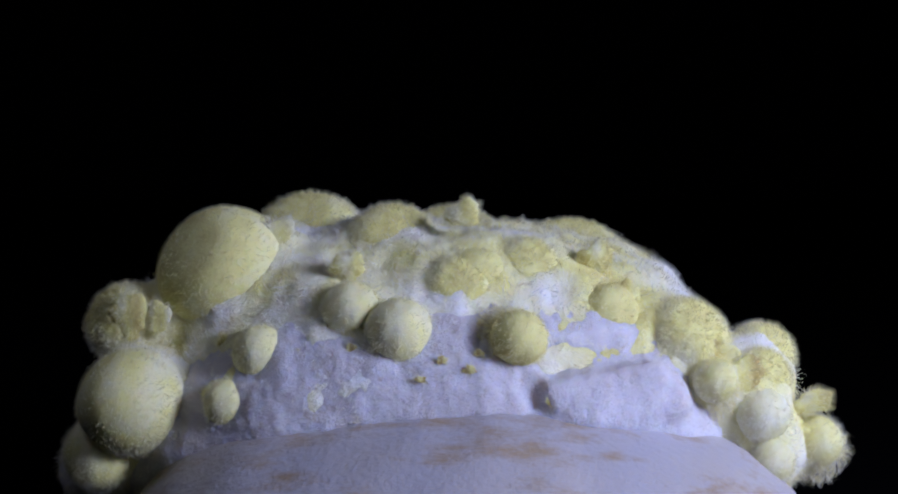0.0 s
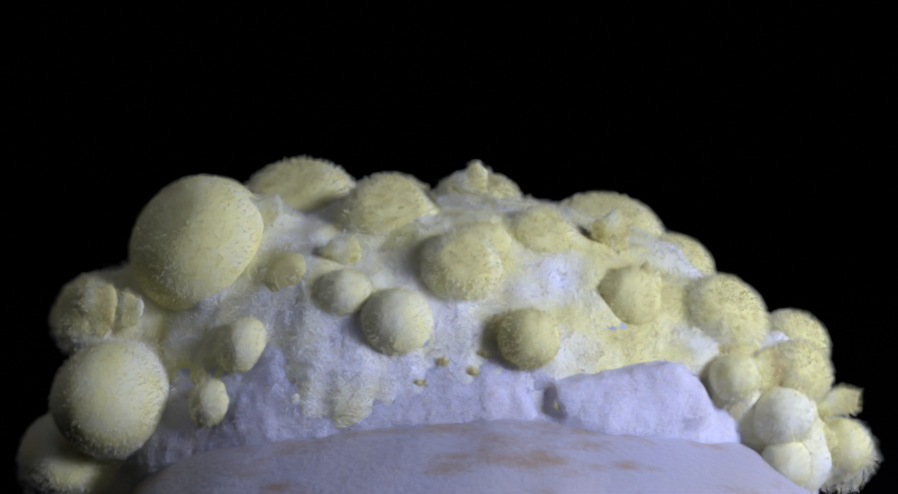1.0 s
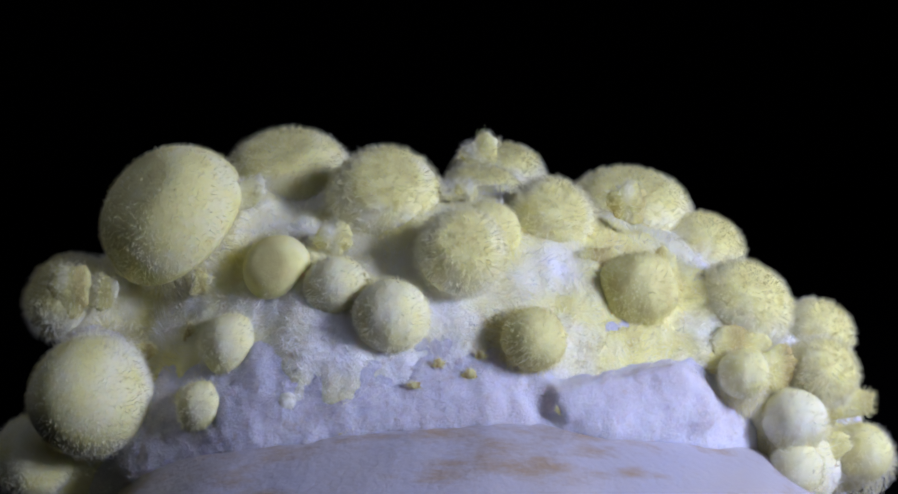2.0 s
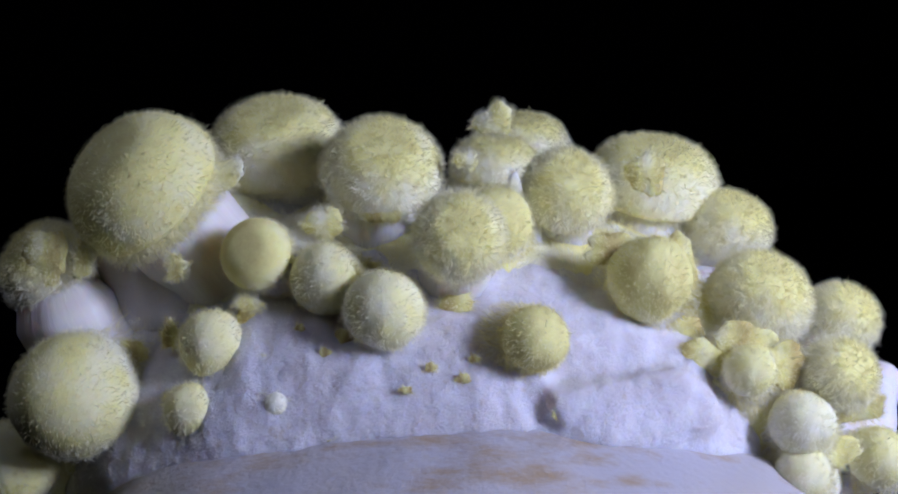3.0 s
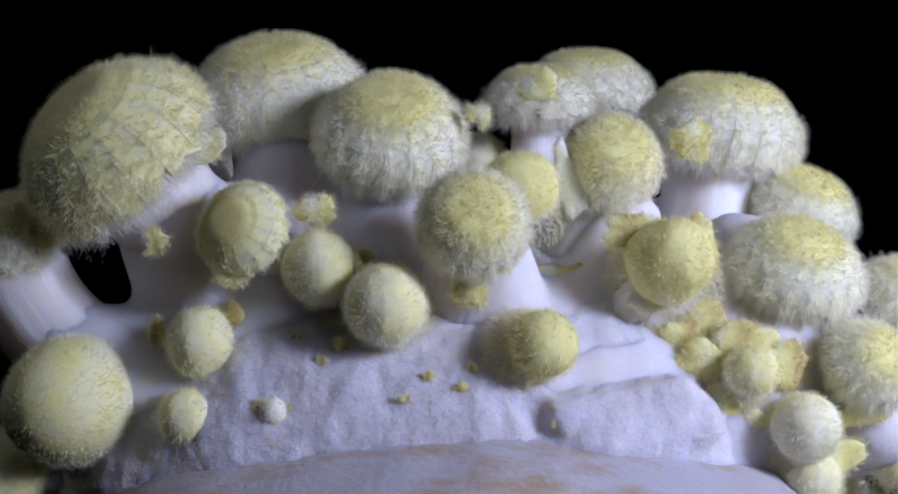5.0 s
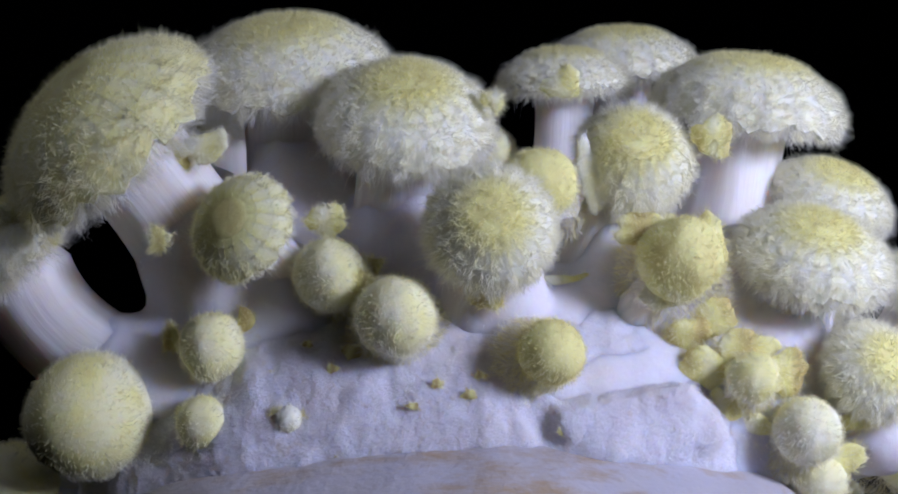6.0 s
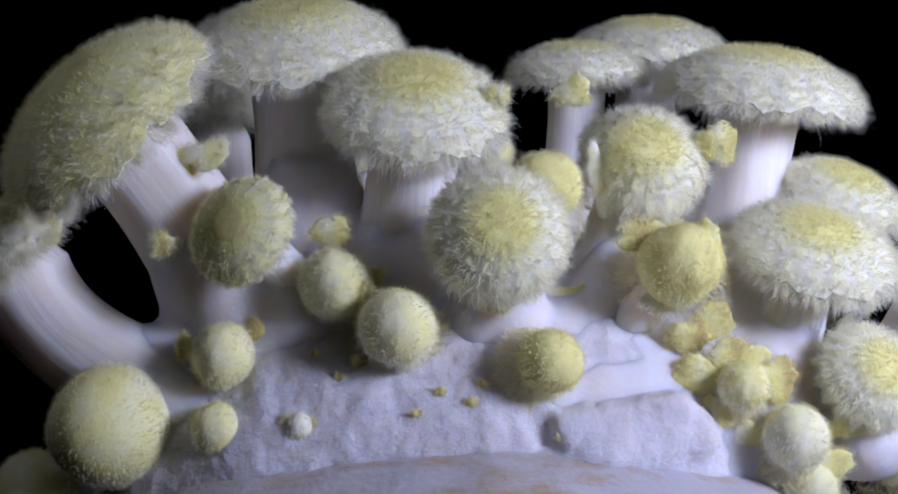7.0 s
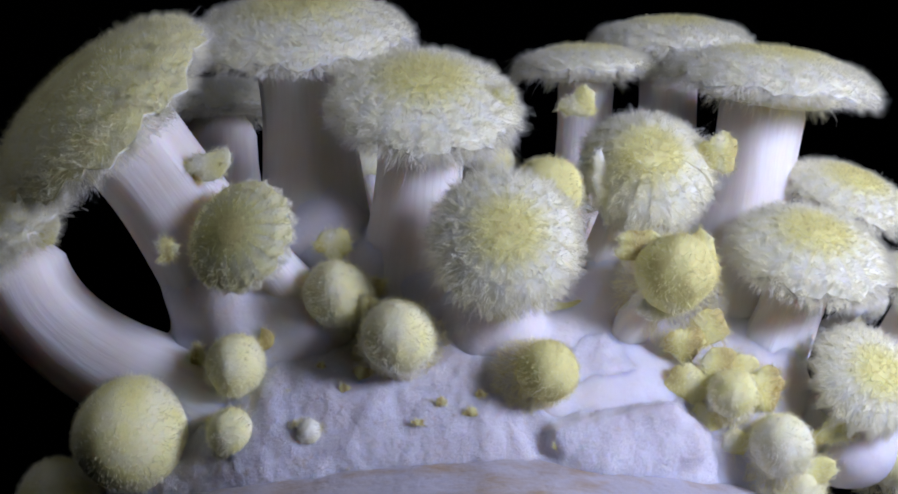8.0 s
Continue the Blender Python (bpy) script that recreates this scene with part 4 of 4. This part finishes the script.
button([
    (0, -0.0427, -0.0309, 0.0423, 0.00, -0.85, 0.53),
    (0.75, -0.0418, -0.0311, 0.0430, 0.00, -0.85, 0.53),
    (1.5, -0.0411, -0.0311, 0.0434, 0.00, -0.85, 0.53),
    (3, -0.0402, -0.0313, 0.0447, 0.00, -0.85, 0.53),
    (3.5, -0.0405, -0.0316, 0.0449, 0.00, -0.85, 0.53),
    (4.5, -0.0402, -0.0320, 0.0456, 0.00, -0.85, 0.53),
    (6, -0.0389, -0.0322, 0.0453, 0.00, -0.85, 0.53),
    (7, -0.0384, -0.0325, 0.0453, 0.00, -0.85, 0.53),
    (8, -0.0377, -0.0321, 0.0460, 0.00, -0.85, 0.53)],
    radius=0.0031, tall=1.05, root=(0.0132, 0.0217, -0.016), thick=0.0014,
    label="tiny pale button just breaking through", seed=23, tone=0.4, low=0.3, flakes=[(-0.0031, -0.0, 0.0, 0.0014, 0.002, 0, 1.7), (0.0021, 0.0, 0.0, 0.0017, 0.0017, 0, 1.6)])
button([
    (0, -0.0300, -0.0163, 0.0632, 0.00, -0.85, 0.53),
    (0.75, -0.0301, -0.0155, 0.0648, 0.00, -0.85, 0.53),
    (1.5, -0.0301, -0.0150, 0.0663, 0.00, -0.85, 0.53),
    (3, -0.0296, -0.0153, 0.0710, 0.00, -0.85, 0.53),
    (3.5, -0.0301, -0.0158, 0.0724, 0.00, -0.85, 0.53),
    (4.5, -0.0303, -0.0180, 0.0752, 0.00, -0.85, 0.53),
    (6, -0.0304, -0.0177, 0.0764, 0.00, -0.85, 0.53),
    (7, -0.0312, -0.0172, 0.0769, 0.00, -0.85, 0.53),
    (8, -0.0319, -0.0152, 0.0780, 0.00, -0.85, 0.53)],
    radius=0.0086, tall=1.15, root=(0.0101, 0.0144, -0.0243), thick=0.0039,
    label="oval fuzzy yellow button with a ragged top", seed=24, bald=0.25, flakes=[(-0.0014, 0.0044, 0.0129, 0.0046, 0.0039, 0, 1.1), (0.0085, 0.0063, 0.0014, 0.0029, 0.0024, 0, 1.54), (-0.0115, 0.0028, -0.0012, 0.0028, 0.0021, 20, 0.44), (0.002, 0.002, -0.0101, 0.0036, 0.0021, 0, 1.54)])
button([
    (0, -0.0170, -0.0227, 0.0594, 0.00, -0.85, 0.53),
    (0.75, -0.0171, -0.0226, 0.0608, 0.00, -0.85, 0.53),
    (1.5, -0.0170, -0.0229, 0.0620, 0.00, -0.85, 0.53),
    (3, -0.0160, -0.0246, 0.0656, 0.00, -0.85, 0.53),
    (3.5, -0.0162, -0.0251, 0.0667, 0.00, -0.85, 0.53),
    (4.5, -0.0154, -0.0257, 0.0692, 0.00, -0.85, 0.53),
    (6, -0.0147, -0.0276, 0.0686, 0.00, -0.85, 0.53),
    (7, -0.0153, -0.0275, 0.0685, 0.00, -0.85, 0.53),
    (8, -0.0158, -0.0269, 0.0693, 0.00, -0.85, 0.53)],
    radius=0.0092, tall=1.05, root=(0.0054, 0.0189, -0.0227), thick=0.0041,
    label="round fuzzy yellow button", seed=25, bald=0.25, flakes=[(0.0042, 0.003, -0.0101, 0.0041, 0.0022, -20, 1.87), (-0.0074, 0.0038, 0.0077, 0.0022, 0.0019, 0, 1.54)])
button([
    (0, 0.0041, -0.0039, 0.0705, 0.00, -0.85, 0.53),
    (0.75, 0.0041, -0.0034, 0.0745, 0.00, -0.85, 0.53),
    (1.5, 0.0048, -0.0029, 0.0778, 0.00, -0.85, 0.53),
    (3, 0.0100, -0.0023, 0.0824, 0.00, -0.85, 0.53),
    (3.5, 0.0113, -0.0020, 0.0843, 0.00, -0.85, 0.53),
    (4.5, 0.0148, -0.0013, 0.0901, 0.00, -0.85, 0.53),
    (6, 0.0197, -0.0004, 0.0964, 0.00, -0.85, 0.53),
    (7, 0.0213, -0.0000, 0.0997, 0.00, -0.85, 0.53),
    (8, 0.0229, 0.0002, 0.1037, 0.00, -0.85, 0.53)],
    radius=0.0092, tall=1.05, root=(-0.0059, 0.0084, -0.0282), thick=0.0042,
    label="yellow button pressed behind the round cap", seed=26, wool=1, tone=1.1)
button([
    (0, 0.0409, -0.0050, 0.0600, 0.00, -0.85, 0.53),
    (0.75, 0.0418, -0.0066, 0.0628, 0.00, -0.85, 0.53),
    (1.5, 0.0431, -0.0083, 0.0652, 0.00, -0.85, 0.53),
    (3, 0.0474, -0.0119, 0.0710, 0.00, -0.85, 0.53),
    (3.5, 0.0483, -0.0130, 0.0726, 0.00, -0.85, 0.53),
    (4.5, 0.0503, -0.0154, 0.0758, 0.00, -0.85, 0.53),
    (6, 0.0528, -0.0143, 0.0804, 0.00, -0.85, 0.53),
    (7, 0.0541, -0.0139, 0.0820, 0.00, -0.85, 0.53),
    (8, 0.0555, -0.0136, 0.0838, 0.00, -0.85, 0.53)],
    radius=0.0104, tall=1.05, root=(-0.0148, 0.0123, -0.023), thick=0.0047,
    label="hooded ochre yellow button", seed=27, tone=1.2, low=0.9, lump=0.12, flakes=[(-0.0086, 0.0026, 0.0064, 0.0072, 0.004, 0, 1.65), (0.0071, 0.0025, 0.0035, 0.004, 0.0067, 0, 1.54), (0.0082, 0.0025, -0.0154, 0.0068, 0.0044, -35, 1.65), (0.003, 0.002, -0.0192, 0.0053, 0.0044, 0, 1.76), (-0.0037, -0.0011, -0.0096, 0.0059, 0.0027, 0, 0.66)])
button([
    (0, 0.0154, -0.0264, 0.0586, 0.41, -0.82, 0.41),
    (0.75, 0.0160, -0.0270, 0.0586, 0.41, -0.82, 0.41),
    (1.5, 0.0167, -0.0276, 0.0585, 0.41, -0.82, 0.41),
    (3, 0.0187, -0.0288, 0.0597, 0.41, -0.82, 0.41),
    (3.5, 0.0188, -0.0296, 0.0601, 0.41, -0.82, 0.41),
    (4.5, 0.0199, -0.0307, 0.0607, 0.41, -0.82, 0.41),
    (6, 0.0209, -0.0309, 0.0609, 0.41, -0.82, 0.41),
    (7, 0.0210, -0.0312, 0.0609, 0.41, -0.82, 0.41),
    (8, 0.0212, -0.0305, 0.0613, 0.41, -0.82, 0.41)],
    radius=0.0076, tall=1.05, root=(-0.0067, 0.0206, -0.0207), thick=0.0034,
    label="small ochre fuzzy button on the base", seed=28, tone=1.1, low=1.3)
button([
    (0, 0.0697, -0.0199, 0.0454, 0.00, -0.85, 0.53),
    (0.75, 0.0692, -0.0197, 0.0467, 0.00, -0.85, 0.53),
    (1.5, 0.0692, -0.0195, 0.0476, 0.00, -0.85, 0.53),
    (3, 0.0700, -0.0195, 0.0500, 0.00, -0.85, 0.53),
    (3.5, 0.0697, -0.0200, 0.0507, 0.00, -0.85, 0.53),
    (4.5, 0.0694, -0.0214, 0.0522, 0.00, -0.85, 0.53),
    (6, 0.0691, -0.0210, 0.0526, 0.00, -0.85, 0.53),
    (7, 0.0689, -0.0211, 0.0528, 0.00, -0.85, 0.53),
    (8, 0.0692, -0.0203, 0.0534, 0.00, -0.85, 0.53)],
    radius=0.0063, tall=1.05, root=(-0.0202, 0.0153, -0.016), thick=0.0028,
    label="small fuzzy yellow button among veil scraps", seed=29, tone=0.9, flakes=[(-0.0107, 0.0038, -0.0013, 0.0083, 0.007, 0, 1.54), (0.0083, 0.0032, 0.0011, 0.0062, 0.0053, 0, 1.76), (-0.005, 0.0019, -0.0099, 0.0044, 0.007, 0, 1.32), (-0.0005, 0.0037, 0.0062, 0.0074, 0.0041, 0, 1.65)])
button([
    (0, 0.0837, -0.0165, 0.0348, 0.00, -0.85, 0.53),
    (0.75, 0.0830, -0.0176, 0.0358, 0.00, -0.85, 0.53),
    (1.5, 0.0829, -0.0179, 0.0361, 0.00, -0.85, 0.53),
    (3, 0.0832, -0.0198, 0.0372, 0.00, -0.85, 0.53),
    (3.5, 0.0828, -0.0207, 0.0376, 0.00, -0.85, 0.53),
    (4.5, 0.0824, -0.0228, 0.0388, 0.00, -0.85, 0.53),
    (6, 0.0821, -0.0233, 0.0405, 0.00, -0.85, 0.53),
    (7, 0.0817, -0.0237, 0.0406, 0.00, -0.85, 0.53),
    (8, 0.0814, -0.0238, 0.0409, 0.00, -0.85, 0.53)],
    radius=0.0079, tall=1.05, root=(-0.0227, 0.0156, -0.0118), thick=0.0024,
    label="small round pale fuzzy button", seed=30, tone=0.6, flakes=[(0.014, 0.0035, 0.0031, 0.0068, 0.0029, -20, 1.43), (0.0089, 0.0023, -0.0071, 0.0065, 0.0038, 0, 1.21), (-0.01, 0.0036, -0.003, 0.0049, 0.0057, 0, 0.99)])
button([
    (0, 0.0860, -0.0187, 0.0231, 0.00, -0.85, 0.53),
    (0.75, 0.0837, -0.0205, 0.0241, 0.00, -0.85, 0.53),
    (1.5, 0.0823, -0.0219, 0.0247, 0.00, -0.85, 0.53),
    (3, 0.0829, -0.0218, 0.0255, 0.00, -0.85, 0.53),
    (3.5, 0.0830, -0.0218, 0.0256, 0.00, -0.85, 0.53),
    (4.5, 0.0840, -0.0214, 0.0261, 0.00, -0.85, 0.53),
    (6, 0.0867, -0.0185, 0.0270, 0.00, -0.85, 0.53),
    (7, 0.0874, -0.0177, 0.0273, 0.00, -0.85, 0.53),
    (8, 0.0881, -0.0166, 0.0281, 0.00, -0.85, 0.53)],
    radius=0.0066, tall=1.05, root=(-0.0252, 0.0139, -0.0084), thick=0.0020,
    label="small pale yellow button low on the base", seed=31, tone=0.7)
button([
    (0, 0.1013, -0.0091, 0.0252, 0.00, -0.85, 0.53),
    (0.75, 0.1013, -0.0091, 0.0254, 0.00, -0.85, 0.53),
    (1.5, 0.1020, -0.0093, 0.0252, 0.00, -0.85, 0.53),
    (3, 0.1050, -0.0101, 0.0259, 0.00, -0.85, 0.53),
    (3.5, 0.1058, -0.0102, 0.0261, 0.00, -0.85, 0.53),
    (4.5, 0.1081, -0.0101, 0.0274, 0.00, -0.85, 0.53),
    (6, 0.1109, -0.0083, 0.0293, 0.00, -0.85, 0.53),
    (7, 0.1133, -0.0074, 0.0305, 0.00, -0.85, 0.53),
    (8, 0.1163, -0.0064, 0.0326, 0.00, -0.85, 0.53)],
    radius=0.0073, tall=1.05, root=(-0.0275, 0.009, -0.008), thick=0.0029,
    label="small yellow button low at the side", seed=32, tone=0.9)
button([
    (0, -0.1019, -0.0115, 0.0220, 0.00, -0.85, 0.53),
    (0.75, -0.1055, -0.0117, 0.0236, 0.00, -0.85, 0.53),
    (1.5, -0.1080, -0.0118, 0.0245, 0.00, -0.85, 0.53),
    (3, -0.1072, -0.0110, 0.0248, 0.00, -0.85, 0.53),
    (3.5, -0.1076, -0.0109, 0.0247, 0.00, -0.85, 0.53),
    (4.5, -0.1078, -0.0104, 0.0253, 0.00, -0.85, 0.53),
    (6, -0.1099, -0.0110, 0.0229, 0.00, -0.85, 0.53),
    (7, -0.1094, -0.0107, 0.0221, 0.00, -0.85, 0.53),
    (8, -0.1076, -0.0098, 0.0223, 0.00, -0.85, 0.53)],
    radius=0.0106, tall=1.05, root=(0.0275, 0.0104, -0.0058), thick=0.0042,
    label="yellow button low at the other side", seed=33, tone=0.9)
button([
    (0, 0.0950, 0.0621, 0.0301, 0.81, -0.30, 0.51),
    (0.75, 0.0943, 0.0625, 0.0329, 0.81, -0.30, 0.51),
    (1.5, 0.0950, 0.0628, 0.0355, 0.81, -0.30, 0.51),
    (3, 0.1029, 0.0631, 0.0430, 0.81, -0.30, 0.51),
    (3.5, 0.1054, 0.0633, 0.0452, 0.81, -0.30, 0.51),
    (4.5, 0.1110, 0.0637, 0.0491, 0.81, -0.30, 0.51),
    (6, 0.1178, 0.0659, 0.0570, 0.81, -0.30, 0.51),
    (7, 0.1240, 0.0668, 0.0601, 0.81, -0.30, 0.51),
    (8, 0.1315, 0.0674, 0.0636, 0.81, -0.30, 0.51)],
    radius=0.0059, tall=1.2, root=(-0.0288, -0.0421, -0.0041), thick=0.0023,
    label="small pale far mushroom on a thin leaning stem", seed=34, wool=0, tone=0.4, low=0.2)
button([
    (0, -0.0387, 0.0947, 0.0564, 0.00, -0.85, 0.53),
    (0.75, -0.0379, 0.0951, 0.0601, 0.00, -0.85, 0.53),
    (1.5, -0.0369, 0.0956, 0.0637, 0.00, -0.85, 0.53),
    (3, -0.0336, 0.0975, 0.0744, 0.00, -0.85, 0.53),
    (3.5, -0.0334, 0.0980, 0.0779, 0.00, -0.85, 0.53),
    (4.5, -0.0323, 0.0990, 0.0847, 0.00, -0.85, 0.53),
    (6, -0.0334, 0.1001, 0.0968, 0.00, -0.85, 0.53),
    (7, -0.0337, 0.1004, 0.1020, 0.00, -0.85, 0.53),
    (8, -0.0332, 0.1006, 0.1074, 0.00, -0.85, 0.53)],
    radius=0.0075, tall=1.05, root=(0.0077, -0.0156, -0.0244), thick=0.0034,
    label="pale small cap hidden between the stems", seed=35, wool=0, tone=0.6, low=0.3)
button([
    (0, -0.0009, 0.0753, 0.0596, 0.00, -0.85, 0.53),
    (0.75, -0.0006, 0.0759, 0.0641, 0.00, -0.85, 0.53),
    (1.5, 0.0003, 0.0765, 0.0684, 0.00, -0.85, 0.53),
    (3, 0.0047, 0.0782, 0.0799, 0.00, -0.85, 0.53),
    (3.5, 0.0055, 0.0787, 0.0835, 0.00, -0.85, 0.53),
    (4.5, 0.0081, 0.0795, 0.0900, 0.00, -0.85, 0.53),
    (6, 0.0086, 0.0807, 0.0998, 0.00, -0.85, 0.53),
    (7, 0.0084, 0.0809, 0.1039, 0.00, -0.85, 0.53),
    (8, 0.0084, 0.0810, 0.1082, 0.00, -0.85, 0.53)],
    radius=0.0091, tall=1.05, root=(-0.0019, -0.0124, -0.0273), thick=0.0041,
    label="pale small cap deep behind the round cap", seed=36, wool=0, tone=0.7, low=0.3)


# ---- the flesh and the wool between the mushrooms ----
foot = mass("stem_foot", (0.001, 0.0304, 0.0032), (0.0990, 0.0710, 0.0760), 2.4, FOOT, "smooth white foot in which the stems run together", "stem foot", ((45, 0.0014), (110, 0.0009), (220, 0.0004)), 30000, 0.0012, FEET, soft=0.007, step=0.0018, reach=(0.045, 0.03))
rise(foot, (0.001, 0.0304, 0.0010), (-0.02, 0.028, -0.050))
scraps(foot, [
    (0.0262, -0.0330, 0.0690, 0.0091, 0.0045, 0, 1.3),
    (0.0182, -0.0400, 0.0660, 0.0040, 0.0040, 0, 1.2)], 50, 0.12)



def fleece(number, label, place, radii, hairs, moves):
    """The young veil: a shaggy bed out of which the caps of one number bulge; it sinks back into the mass as they rise."""
    beds = []
    for wool, middle, axis, r in BEDS:
        if wool == number:
            a = middle - axis.normalized() * r * 0.74
            b = a + (Vector(MIDDLE) - a).normalized() * 0.03
            beds.append((*a, r * 1.06, *b, r * 1.06))
    ob = mass("veil_wool", place, radii, 2.4, WOOL, label, "veil", ((60, 0.0012), (150, 0.0009), (330, 0.0006)), hairs, 0.0042, beds, soft=0.010, step=0.0018, reach=(0.02, 0.03), wool=True)
    MOVES.append((ob, [(t, Matrix.Translation(Vector(place) + Vector((x, y, z)))) for t, x, y, z in moves]))


fleece(1, "shaggy yellow and white wool that joins the young caps", (-0.006, 0.0314, 0.0036), (0.099, 0.0705, 0.079), 85000, [
    (0.0, 0.0, 0.0, 0.0), (0.75, 0.0, 0.0, 0.003), (1.5, 0.0, 0.001, 0.005), (2.2, 0.0, 0.003, 0.006),
    (3.0, 0.0, 0.008, 0.002), (3.5, 0.0, 0.012, -0.005), (4.5, 0.0, 0.021, -0.022), (6.0, 0.0, 0.028, -0.044), (8.0, 0.0, 0.028, -0.044)])
fleece(2, "ochre and white wool round the buttons", (-0.004, 0.0314, -0.0008), (0.098, 0.072, 0.077), 45000, [
    (0.0, 0.0, 0.0, 0.0), (1.5, 0.0, 0.001, -0.0005), (3.0, 0.0, 0.006, -0.004), (4.5, 0.0, 0.012, -0.009), (6.0, 0.0, 0.015, -0.012), (8.0, 0.0, 0.016, -0.013)])


# ---- room ----
def sheet(name, corners, label):
    s = Shape()
    s.add(corners, [np.array([[0, 1, 2, 3]])], 0)
    tagged(new(name, s.mesh(name, (CLOTH,))), label, "backdrop", kind="structure")


sheet("backdrop", [(-3, 1.6, -0.6), (3, 1.6, -0.6), (3, 1.6, 2.4), (-3, 1.6, 2.4)], "plain black cloth backdrop in the dark")
sheet("ground", [(-3, -1.6, -0.06), (3, -1.6, -0.06), (3, 1.6, -0.06), (-3, 1.6, -0.06)], "black cloth that covers the table")


def motions():
    for ob, rows in MOVES:
        walk(ob, rows)


motions()
